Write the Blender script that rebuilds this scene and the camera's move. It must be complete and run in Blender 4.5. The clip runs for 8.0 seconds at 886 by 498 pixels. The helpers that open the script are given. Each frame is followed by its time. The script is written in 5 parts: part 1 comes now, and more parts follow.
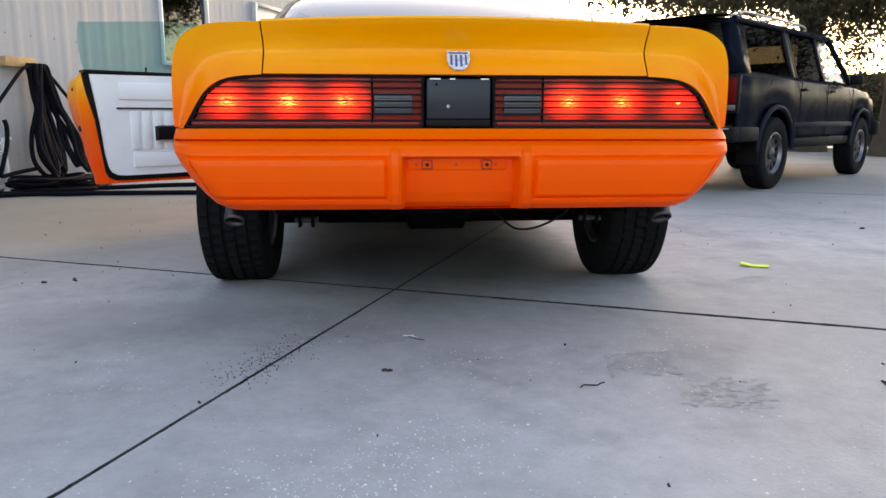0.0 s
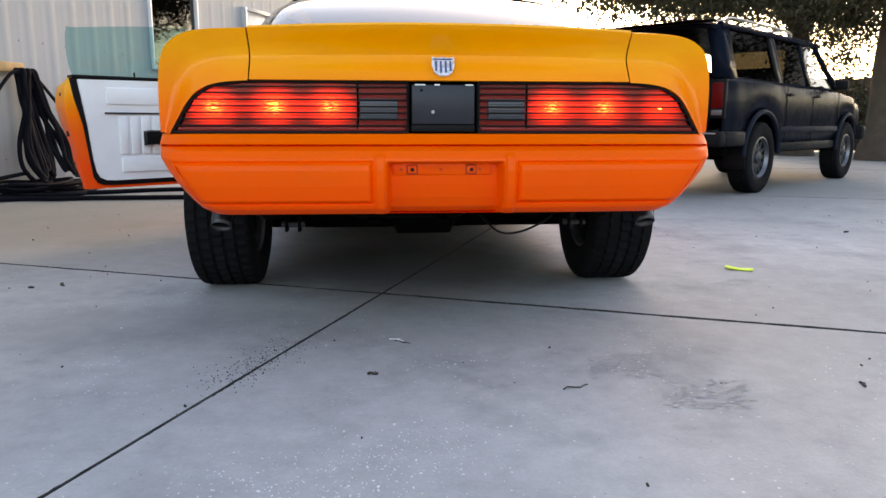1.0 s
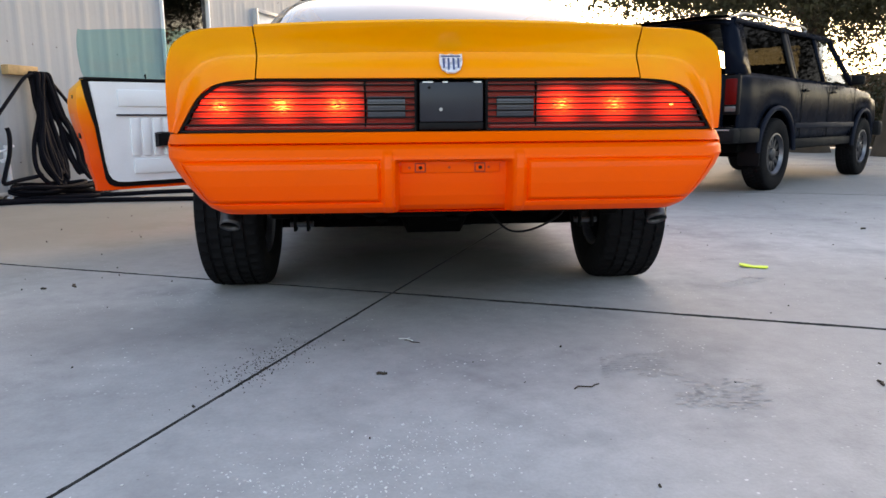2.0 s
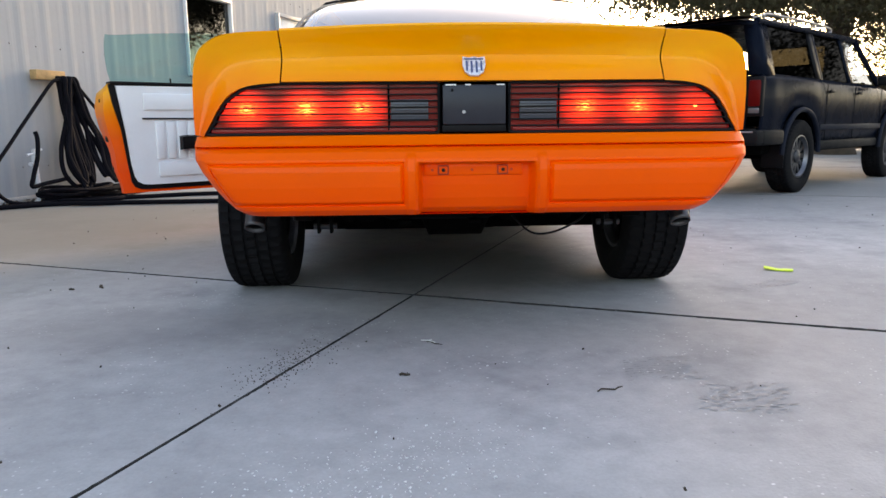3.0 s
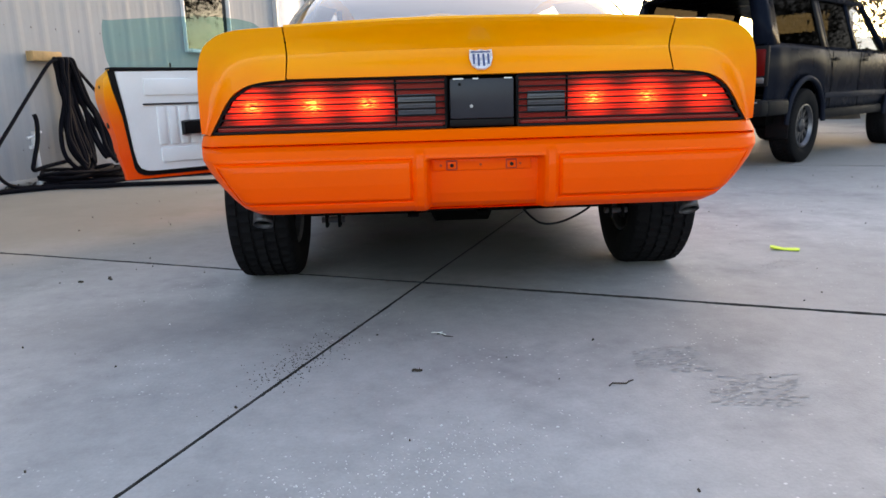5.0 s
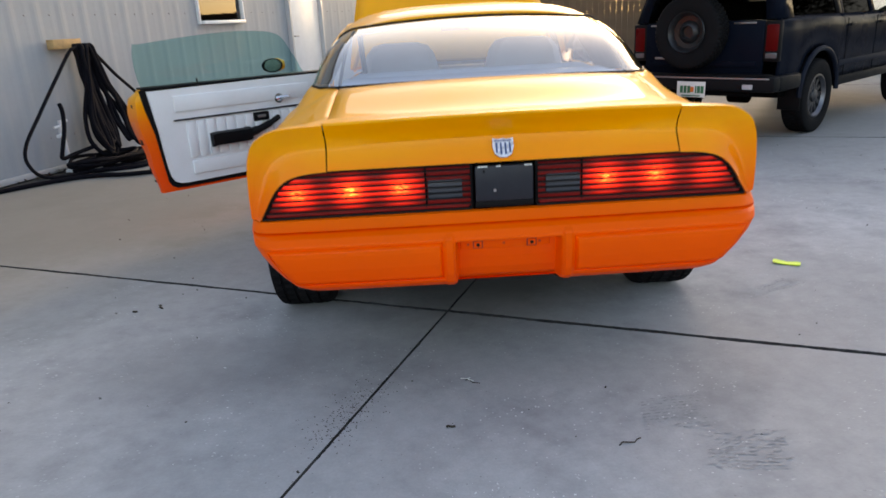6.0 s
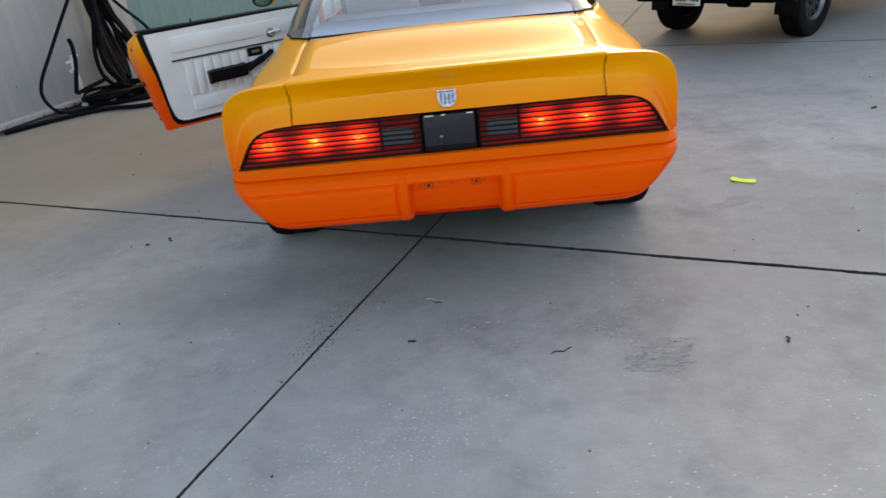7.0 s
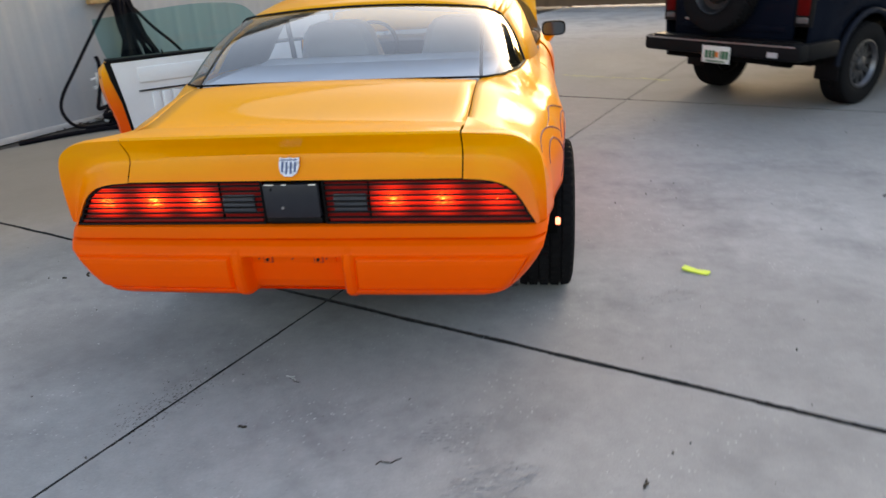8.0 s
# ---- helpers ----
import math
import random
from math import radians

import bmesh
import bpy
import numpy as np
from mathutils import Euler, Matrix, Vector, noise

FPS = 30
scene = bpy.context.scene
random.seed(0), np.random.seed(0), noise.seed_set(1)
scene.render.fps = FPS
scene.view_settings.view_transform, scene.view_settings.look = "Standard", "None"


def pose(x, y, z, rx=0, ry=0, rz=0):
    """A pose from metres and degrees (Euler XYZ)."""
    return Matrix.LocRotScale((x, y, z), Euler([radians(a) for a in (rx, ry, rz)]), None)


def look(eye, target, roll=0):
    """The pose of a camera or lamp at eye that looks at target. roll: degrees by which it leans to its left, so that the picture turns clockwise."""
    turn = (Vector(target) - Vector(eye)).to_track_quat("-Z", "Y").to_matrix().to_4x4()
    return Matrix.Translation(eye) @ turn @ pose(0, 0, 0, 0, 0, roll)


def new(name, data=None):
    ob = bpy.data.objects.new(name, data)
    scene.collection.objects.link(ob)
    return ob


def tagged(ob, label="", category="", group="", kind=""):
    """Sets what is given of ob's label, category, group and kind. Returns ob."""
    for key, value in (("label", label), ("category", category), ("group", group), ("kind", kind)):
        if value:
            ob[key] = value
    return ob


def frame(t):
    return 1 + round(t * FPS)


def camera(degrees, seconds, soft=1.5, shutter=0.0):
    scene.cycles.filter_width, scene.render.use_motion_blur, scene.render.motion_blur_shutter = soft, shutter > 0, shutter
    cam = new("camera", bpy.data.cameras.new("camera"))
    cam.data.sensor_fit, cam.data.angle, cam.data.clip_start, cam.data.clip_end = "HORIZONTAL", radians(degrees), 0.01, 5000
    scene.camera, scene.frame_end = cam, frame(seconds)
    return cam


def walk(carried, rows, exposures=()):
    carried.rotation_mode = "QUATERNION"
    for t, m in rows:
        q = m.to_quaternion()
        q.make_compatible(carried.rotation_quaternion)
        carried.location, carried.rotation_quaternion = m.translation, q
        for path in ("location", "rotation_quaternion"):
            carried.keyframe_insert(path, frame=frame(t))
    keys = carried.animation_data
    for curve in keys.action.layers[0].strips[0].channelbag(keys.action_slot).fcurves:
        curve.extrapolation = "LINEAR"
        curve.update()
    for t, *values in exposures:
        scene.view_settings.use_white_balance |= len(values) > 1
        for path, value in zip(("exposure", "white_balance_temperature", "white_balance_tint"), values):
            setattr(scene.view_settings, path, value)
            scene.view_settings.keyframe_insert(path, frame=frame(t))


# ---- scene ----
cam = camera(64.6, 8.0, shutter=0.4)
PATH = [
    (0, (-0.213, -2.158, 0.722), (-0.062, -0.198, 0.355), 0.1),
    (0.5, (-0.203, -2.179, 0.725), (-0.049, -0.22, 0.355), 1.3),
    (1, (-0.195, -2.18, 0.725), (-0.02, -0.219, 0.37), 0.1),
    (1.5, (-0.18, -2.162, 0.719), (-0.018, -0.2, 0.364), -0.2),
    (3, (-0.193, -2.171, 0.717), (-0.109, -0.203, 0.37), -0.6),
    (3.5, (-0.198, -2.172, 0.717), (-0.13, -0.202, 0.378), -0.7),
    (4, (-0.195, -2.164, 0.715), (-0.14, -0.195, 0.369), -1.3),
    (4.5, (-0.197, -2.163, 0.713), (-0.129, -0.193, 0.375), -1.3),
    (5.8, (-0.255, -2.147, 1.186), (-0.172, -0.252, 0.554), -2.0),
    (6, (-0.256, -2.271, 1.302), (-0.222, -0.371, 0.681), -3.1),
    (6.5, (-0.228, -2.507, 1.49), (-0.15, -0.635, 0.789), -0.9),
    (7, (0.019, -2.551, 1.506), (-0.046, -0.747, 0.644), -6.1),
    (7.5, (0.445, -2.447, 1.538), (0.339, -0.639, 0.69), -6.3),
    (8, (0.836, -2.158, 1.524), (0.556, -0.337, 0.745), -3.4),
]
walk(cam, [(t, look(eye, target, roll)) for t, eye, target, roll in PATH], [(0.0, 2.21, 8300, 17), (4.6, 2.21, 8300, 17), (5.9, 1.93, 8200, 16), (6.5, 1.74, 8600, 17), (7.0, 1.80, 8800, 14), (7.5, 1.86, 8800, 14), (8.0, 1.86, 8800, 15)])

# ---- light ----
world = bpy.data.worlds.new("sky")
scene.world = world
world.use_nodes = True
wn = world.node_tree.nodes
sky = wn.new("ShaderNodeTexSky")
sky.sky_type = "NISHITA"
sky.sun_disc = False
SUN_EL, SUN_AZ = 18.0, 24.0  # degrees up, and to the right of straight ahead
sky.sun_elevation, sky.sun_rotation = radians(SUN_EL), radians(SUN_AZ)
sky.air_density, sky.dust_density, sky.ozone_density = 1.0, 1.5, 1.0
wn["Background"].inputs["Strength"].default_value = 0.15
world.node_tree.links.new(sky.outputs["Color"], wn["Background"].inputs["Color"])
sun = new("sun", bpy.data.lights.new("sun", "SUN"))
sun.data.energy, sun.data.angle, sun.data.color = 0.22, radians(16), (1.0, 0.92, 0.82)
sun_way = Vector((math.sin(radians(SUN_AZ)) * math.cos(radians(SUN_EL)), math.cos(radians(SUN_AZ)) * math.cos(radians(SUN_EL)), math.sin(radians(SUN_EL))))
sun.matrix_world = look(sun_way * 60, (0, 0, 0))


# ---- materials ----
def material(name, base, rough=0.5, metal=0.0, coat=0.0, vary=0.15, scale=6.0, fine=60.0, bump=0.0, spec=0.5, random_piece=False):
    """A principled surface whose colour and gloss vary at two scales, with fine relief."""
    m = bpy.data.materials.new(name)
    m.use_nodes = True
    n, l = m.node_tree.nodes, m.node_tree.links
    b = n["Principled BSDF"]
    b.inputs["Metallic"].default_value, b.inputs["Coat Weight"].default_value = metal, coat
    b.inputs["Coat Roughness"].default_value, b.inputs["Specular IOR Level"].default_value = 0.035, spec
    co = n.new("ShaderNodeTexCoord")
    big, small = n.new("ShaderNodeTexNoise"), n.new("ShaderNodeTexNoise")
    for t, sc, det in ((big, scale, 4), (small, fine, 3)):
        t.inputs["Scale"].default_value, t.inputs["Detail"].default_value = sc, det
        l.new(co.outputs["Object"], t.inputs["Vector"])
    mid = n.new("ShaderNodeMath")
    mid.operation = "MULTIPLY_ADD"
    l.new(small.outputs["Fac"], mid.inputs[0])
    mid.inputs[1].default_value = 0.4
    l.new(big.outputs["Fac"], mid.inputs[2])
    ramp = n.new("ShaderNodeMapRange")
    ramp.inputs[1].default_value, ramp.inputs[2].default_value = 0.4, 1.0
    ramp.inputs[3].default_value, ramp.inputs[4].default_value = 1 - vary, 1 + vary
    l.new(mid.outputs[0], ramp.inputs[0])
    mix = n.new("ShaderNodeMix")
    mix.data_type, mix.blend_type = "RGBA", "MULTIPLY"
    mix.inputs[0].default_value = 1.0
    mix.inputs[6].default_value = (*base, 1)
    l.new(ramp.outputs[0], mix.inputs[7])
    out = mix.outputs[2]
    if random_piece:
        info = n.new("ShaderNodeObjectInfo")
        r2 = n.new("ShaderNodeMapRange")
        r2.inputs[3].default_value, r2.inputs[4].default_value = 0.88, 1.1
        l.new(info.outputs["Random"], r2.inputs[0])
        mix2 = n.new("ShaderNodeMix")
        mix2.data_type, mix2.blend_type = "RGBA", "MULTIPLY"
        mix2.inputs[0].default_value = 1.0
        l.new(out, mix2.inputs[6])
        l.new(r2.outputs[0], mix2.inputs[7])
        out = mix2.outputs[2]
    l.new(out, b.inputs["Base Color"])
    rr = n.new("ShaderNodeMapRange")
    rr.inputs[1].default_value, rr.inputs[2].default_value = 0.4, 1.0
    rr.inputs[3].default_value, rr.inputs[4].default_value = max(0.02, rough * 0.85), min(1, rough * 1.15)
    l.new(mid.outputs[0], rr.inputs[0])
    l.new(rr.outputs[0], b.inputs["Roughness"])
    if bump:
        bp = n.new("ShaderNodeBump")
        bp.inputs["Strength"].default_value, bp.inputs["Distance"].default_value = bump, 0.004
        l.new(small.outputs["Fac"], bp.inputs["Height"])
        l.new(bp.outputs["Normal"], b.inputs["Normal"])
    return m


def glass(name, tint, rough=0.02, sheen=0.07, edge_gain=1.0):
    """A thin pane: mostly see-through with a mirror sheen that grows at grazing angles."""
    m = bpy.data.materials.new(name)
    m.use_nodes = True
    n, l = m.node_tree.nodes, m.node_tree.links
    n.remove(n["Principled BSDF"])
    tr, gl, mix = n.new("ShaderNodeBsdfTransparent"), n.new("ShaderNodeBsdfGlossy"), n.new("ShaderNodeMixShader")
    tr.inputs["Color"].default_value = (*tint, 1)
    gl.inputs["Roughness"].default_value = rough
    edge, power, sheen_ = n.new("ShaderNodeLayerWeight"), n.new("ShaderNodeMath"), n.new("ShaderNodeMath")
    edge.inputs["Blend"].default_value = 0.5
    power.operation, sheen_.operation = "POWER", "MULTIPLY_ADD"
    power.inputs[1].default_value = 5.0
    sheen_.inputs[1].default_value, sheen_.inputs[2].default_value = (1 - sheen) * edge_gain, sheen
    l.new(edge.outputs["Facing"], power.inputs[0])
    l.new(power.outputs[0], sheen_.inputs[0])
    l.new(sheen_.outputs[0], mix.inputs[0])
    l.new(tr.outputs[0], mix.inputs[1])
    l.new(gl.outputs[0], mix.inputs[2])
    l.new(mix.outputs[0], n["Material Output"].inputs["Surface"])
    return m


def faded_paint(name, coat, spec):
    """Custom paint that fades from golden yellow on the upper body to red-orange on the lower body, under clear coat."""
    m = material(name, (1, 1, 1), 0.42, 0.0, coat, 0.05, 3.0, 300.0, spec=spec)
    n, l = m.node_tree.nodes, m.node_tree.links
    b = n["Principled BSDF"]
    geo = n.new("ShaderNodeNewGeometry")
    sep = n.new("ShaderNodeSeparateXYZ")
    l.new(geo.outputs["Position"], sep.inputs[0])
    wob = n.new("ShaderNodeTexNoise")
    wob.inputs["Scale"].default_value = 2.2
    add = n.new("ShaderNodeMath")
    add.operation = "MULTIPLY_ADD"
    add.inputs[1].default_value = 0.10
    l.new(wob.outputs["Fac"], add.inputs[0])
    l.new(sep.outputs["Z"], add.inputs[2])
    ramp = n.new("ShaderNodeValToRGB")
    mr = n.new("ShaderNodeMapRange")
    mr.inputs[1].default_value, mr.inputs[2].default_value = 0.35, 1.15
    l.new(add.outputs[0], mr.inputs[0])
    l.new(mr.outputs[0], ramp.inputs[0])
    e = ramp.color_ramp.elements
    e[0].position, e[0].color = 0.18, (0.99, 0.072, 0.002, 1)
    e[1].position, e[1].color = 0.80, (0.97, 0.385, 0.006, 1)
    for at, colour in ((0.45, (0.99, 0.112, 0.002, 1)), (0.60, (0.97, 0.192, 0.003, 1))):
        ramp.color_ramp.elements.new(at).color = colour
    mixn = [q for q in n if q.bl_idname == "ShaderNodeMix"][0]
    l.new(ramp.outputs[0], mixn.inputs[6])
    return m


def concrete_material():
    m = material("concrete", (0.405, 0.405, 0.402), 0.85, vary=0.16, scale=0.9, fine=110.0, bump=0.35, spec=0.15)
    n, l = m.node_tree.nodes, m.node_tree.links
    b = n["Principled BSDF"]
    geo = n.new("ShaderNodeNewGeometry")
    where = geo.outputs["Position"]
    for q in [q for q in n if q.bl_idname == "ShaderNodeTexNoise"]:
        l.new(where, q.inputs["Vector"])
    base = [q for q in n if q.bl_idname == "ShaderNodeMix"][0].outputs[2]
    stain = n.new("ShaderNodeTexNoise")
    stain.inputs["Scale"].default_value, stain.inputs["Detail"].default_value, stain.inputs["Roughness"].default_value = 1.9, 8, 0.62
    l.new(where, stain.inputs["Vector"])
    sr = n.new("ShaderNodeMapRange")
    sr.inputs[1].default_value, sr.inputs[2].default_value, sr.inputs[3].default_value, sr.inputs[4].default_value = 0.46, 0.68, 0.0, 0.62
    l.new(stain.outputs["Fac"], sr.inputs[0])
    mx = n.new("ShaderNodeMix")
    mx.data_type = "RGBA"
    l.new(sr.outputs[0], mx.inputs[0])
    l.new(base, mx.inputs[6])
    mx.inputs[7].default_value = (0.22, 0.22, 0.223, 1)
    speck = n.new("ShaderNodeTexVoronoi")
    speck.inputs["Scale"].default_value = 38.0
    l.new(where, speck.inputs["Vector"])
    sp = n.new("ShaderNodeMapRange")
    sp.inputs[1].default_value, sp.inputs[2].default_value, sp.inputs[3].default_value, sp.inputs[4].default_value = 0.16, 0.08, 0.0, 0.85
    l.new(speck.outputs["Distance"], sp.inputs[0])
    patch = n.new("ShaderNodeTexNoise")
    patch.inputs["Scale"].default_value, patch.inputs["Detail"].default_value = 2.3, 3
    l.new(where, patch.inputs["Vector"])
    pr = n.new("ShaderNodeMapRange")
    pr.inputs[1].default_value, pr.inputs[2].default_value = 0.48, 0.62
    l.new(patch.outputs["Fac"], pr.inputs[0])
    mul = n.new("ShaderNodeMath")
    mul.operation = "MULTIPLY"
    l.new(sp.outputs[0], mul.inputs[0])
    l.new(pr.outputs[0], mul.inputs[1])
    mx2 = n.new("ShaderNodeMix")
    mx2.data_type = "RGBA"
    l.new(mul.outputs[0], mx2.inputs[0])
    l.new(mx.outputs[2], mx2.inputs[6])
    mx2.inputs[7].default_value = (0.80, 0.80, 0.79, 1)
    pit = n.new("ShaderNodeTexVoronoi")
    pit.inputs["Scale"].default_value = 21.0
    l.new(where, pit.inputs["Vector"])
    pm = n.new("ShaderNodeMapRange")
    pm.inputs[1].default_value, pm.inputs[2].default_value, pm.inputs[3].default_value, pm.inputs[4].default_value = 0.075, 0.03, 0.0, 0.55
    l.new(pit.outputs["Distance"], pm.inputs[0])
    keep = n.new("ShaderNodeMapRange")
    keep.inputs[1].default_value, keep.inputs[2].default_value = 0.62, 0.5
    l.new(patch.outputs["Fac"], keep.inputs[0])
    mul2 = n.new("ShaderNodeMath")
    mul2.operation = "MULTIPLY"
    l.new(pm.outputs[0], mul2.inputs[0])
    l.new(keep.outputs[0], mul2.inputs[1])
    mx3 = n.new("ShaderNodeMix")
    mx3.data_type = "RGBA"
    l.new(mul2.outputs[0], mx3.inputs[0])
    l.new(mx2.outputs[2], mx3.inputs[6])
    mx3.inputs[7].default_value = (0.12, 0.115, 0.11, 1)
    grain = n.new("ShaderNodeTexNoise")
    grain.inputs["Scale"].default_value, grain.inputs["Detail"].default_value, grain.inputs["Roughness"].default_value = 11.0, 8, 0.74
    l.new(where, grain.inputs["Vector"])
    gm = n.new("ShaderNodeMapRange")
    gm.inputs[1].default_value, gm.inputs[2].default_value, gm.inputs[3].default_value, gm.inputs[4].default_value = 0.36, 0.64, 0.92, 1.08
    l.new(grain.outputs["Fac"], gm.inputs[0])
    mx4 = n.new("ShaderNodeMix")
    mx4.data_type, mx4.blend_type = "RGBA", "MULTIPLY"
    mx4.inputs[0].default_value = 1.0
    l.new(mx3.outputs[2], mx4.inputs[6])
    l.new(gm.outputs[0], mx4.inputs[7])
    # slabs were poured in separate batches; a smudge and broad darker patches follow
    info, batch = n.new("ShaderNodeObjectInfo"), n.new("ShaderNodeMapRange")
    batch.inputs[3].default_value, batch.inputs[4].default_value = 0.94, 1.05
    l.new(info.outputs["Random"], batch.inputs[0])
    mx5 = n.new("ShaderNodeMix")
    mx5.data_type, mx5.blend_type = "RGBA", "MULTIPLY"
    mx5.inputs[0].default_value = 1.0
    l.new(mx4.outputs[2], mx5.inputs[6])
    l.new(batch.outputs[0], mx5.inputs[7])
    out = mx5.outputs[2]
    # patches by the wall and under the car paint shade into the concrete
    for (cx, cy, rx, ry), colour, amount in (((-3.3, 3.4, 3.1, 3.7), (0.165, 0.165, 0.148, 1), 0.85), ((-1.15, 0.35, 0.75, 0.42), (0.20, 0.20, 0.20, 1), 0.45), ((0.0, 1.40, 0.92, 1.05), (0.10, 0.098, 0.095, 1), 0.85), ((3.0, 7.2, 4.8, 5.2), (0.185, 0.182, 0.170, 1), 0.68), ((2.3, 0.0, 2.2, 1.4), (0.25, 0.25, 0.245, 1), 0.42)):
        mp = n.new("ShaderNodeMapping")
        mp.inputs["Location"].default_value = (-cx / rx, -cy / ry, 0)
        mp.inputs["Scale"].default_value = (1 / rx, 1 / ry, 0)
        l.new(where, mp.inputs["Vector"])
        ln = n.new("ShaderNodeVectorMath")
        ln.operation = "LENGTH"
        l.new(mp.outputs[0], ln.inputs[0])
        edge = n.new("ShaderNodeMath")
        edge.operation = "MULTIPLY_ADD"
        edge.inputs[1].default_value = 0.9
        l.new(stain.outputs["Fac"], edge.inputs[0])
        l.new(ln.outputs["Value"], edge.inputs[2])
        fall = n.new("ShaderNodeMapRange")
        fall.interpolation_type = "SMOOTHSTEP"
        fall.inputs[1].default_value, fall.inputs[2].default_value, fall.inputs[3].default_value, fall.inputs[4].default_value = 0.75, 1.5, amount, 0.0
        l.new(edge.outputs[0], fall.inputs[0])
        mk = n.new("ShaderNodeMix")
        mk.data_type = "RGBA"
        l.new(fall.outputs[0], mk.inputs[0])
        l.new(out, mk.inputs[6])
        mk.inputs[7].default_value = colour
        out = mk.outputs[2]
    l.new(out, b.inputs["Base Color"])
    return m


def lamp_lens(name, centres, strength):
    """Lit red lens: bright round each bulb behind it, with fine optic ribs."""
    m = bpy.data.materials.new(name)
    m.use_nodes = True
    n, l = m.node_tree.nodes, m.node_tree.links
    b = n["Principled BSDF"]
    b.inputs["Base Color"].default_value = (0.30, 0.010, 0.007, 1)
    b.inputs["Roughness"].default_value = 0.18
    co = n.new("ShaderNodeTexCoord")
    total = None
    for cx, cz, k in centres:
        mp = n.new("ShaderNodeMapping")
        mp.inputs["Location"].default_value = (-cx * 8.0, 0, -cz * 11.0)
        mp.inputs["Scale"].default_value = (8.0, 0, 11.0)
        l.new(co.outputs["Object"], mp.inputs["Vector"])
        ln = n.new("ShaderNodeVectorMath")
        ln.operation = "LENGTH"
        l.new(mp.outputs[0], ln.inputs[0])
        f = n.new("ShaderNodeMapRange")
        f.interpolation_type = "SMOOTHSTEP"
        f.inputs[1].default_value, f.inputs[2].default_value, f.inputs[3].default_value, f.inputs[4].default_value = 0.0, 1.0, k, 0.0
        l.new(ln.outputs["Value"], f.inputs[0])
        if total is None:
            total = f.outputs[0]
        else:
            a = n.new("ShaderNodeMath")
            a.operation = "ADD"
            l.new(total, a.inputs[0])
            l.new(f.outputs[0], a.inputs[1])
            total = a.outputs[0]
    rib = n.new("ShaderNodeTexWave")
    rib.bands_direction = "Z"
    rib.inputs["Scale"].default_value = 32.0
    l.new(co.outputs["Object"], rib.inputs["Vector"])
    rm = n.new("ShaderNodeMapRange")
    rm.inputs[3].default_value, rm.inputs[4].default_value = 0.55, 1.1
    l.new(rib.outputs["Fac"], rm.inputs[0])
    mu = n.new("ShaderNodeMath")
    mu.operation = "MULTIPLY"
    l.new(total, mu.inputs[0])
    l.new(rm.outputs[0], mu.inputs[1])
    pw = n.new("ShaderNodeMath")
    pw.operation = "POWER"
    pw.inputs[1].default_value = 2.0
    l.new(mu.outputs[0], pw.inputs[0])
    ms = n.new("ShaderNodeMath")
    ms.operation = "MULTIPLY"
    ms.inputs[1].default_value = strength
    l.new(pw.outputs[0], ms.inputs[0])
    # the lens goes from red to hot orange right over each bulb, broken up by its facets
    facet = n.new("ShaderNodeTexNoise")
    facet.inputs["Scale"].default_value, facet.inputs["Detail"].default_value = 1.0, 2
    fmap = n.new("ShaderNodeMapping")
    fmap.inputs["Scale"].default_value = (60, 1, 260)
    l.new(co.outputs["Object"], fmap.inputs["Vector"])
    l.new(fmap.outputs[0], facet.inputs["Vector"])
    hot = n.new("ShaderNodeMath")
    hot.operation = "POWER"
    hot.inputs[1].default_value = 9.0
    l.new(total, hot.inputs[0])
    hf = n.new("ShaderNodeMath")
    hf.operation = "MULTIPLY"
    l.new(hot.outputs[0], hf.inputs[0])
    fr2 = n.new("ShaderNodeMapRange")
    fr2.inputs[1].default_value, fr2.inputs[2].default_value, fr2.inputs[3].default_value, fr2.inputs[4].default_value = 0.42, 0.62, 0.05, 1.3
    l.new(facet.outputs["Fac"], fr2.inputs[0])
    l.new(fr2.outputs[0], hf.inputs[1])
    cm = n.new("ShaderNodeMix")
    cm.data_type = "RGBA"
    cm.clamp_factor = True
    cm.inputs[6].default_value, cm.inputs[7].default_value = (1.0, 0.026, 0.010, 1), (1.0, 0.13, 0.025, 1)
    l.new(hf.outputs[0], cm.inputs[0])
    l.new(cm.outputs[2], b.inputs["Emission Color"])
    es = n.new("ShaderNodeMath")
    es.operation = "MULTIPLY_ADD"
    es.inputs[1].default_value = 1.4
    l.new(hf.outputs[0], es.inputs[0])
    l.new(ms.outputs[0], es.inputs[2])
    l.new(es.outputs[0], b.inputs["Emission Strength"])
    return m


def glow(name, colour, strength):
    m = bpy.data.materials.new(name)
    m.use_nodes = True
    b = m.node_tree.nodes["Principled BSDF"]
    b.inputs["Base Color"].default_value = (0.8, 0.2, 0.1, 1)
    b.inputs["Emission Color"].default_value, b.inputs["Emission Strength"].default_value = (*colour, 1), strength
    return m


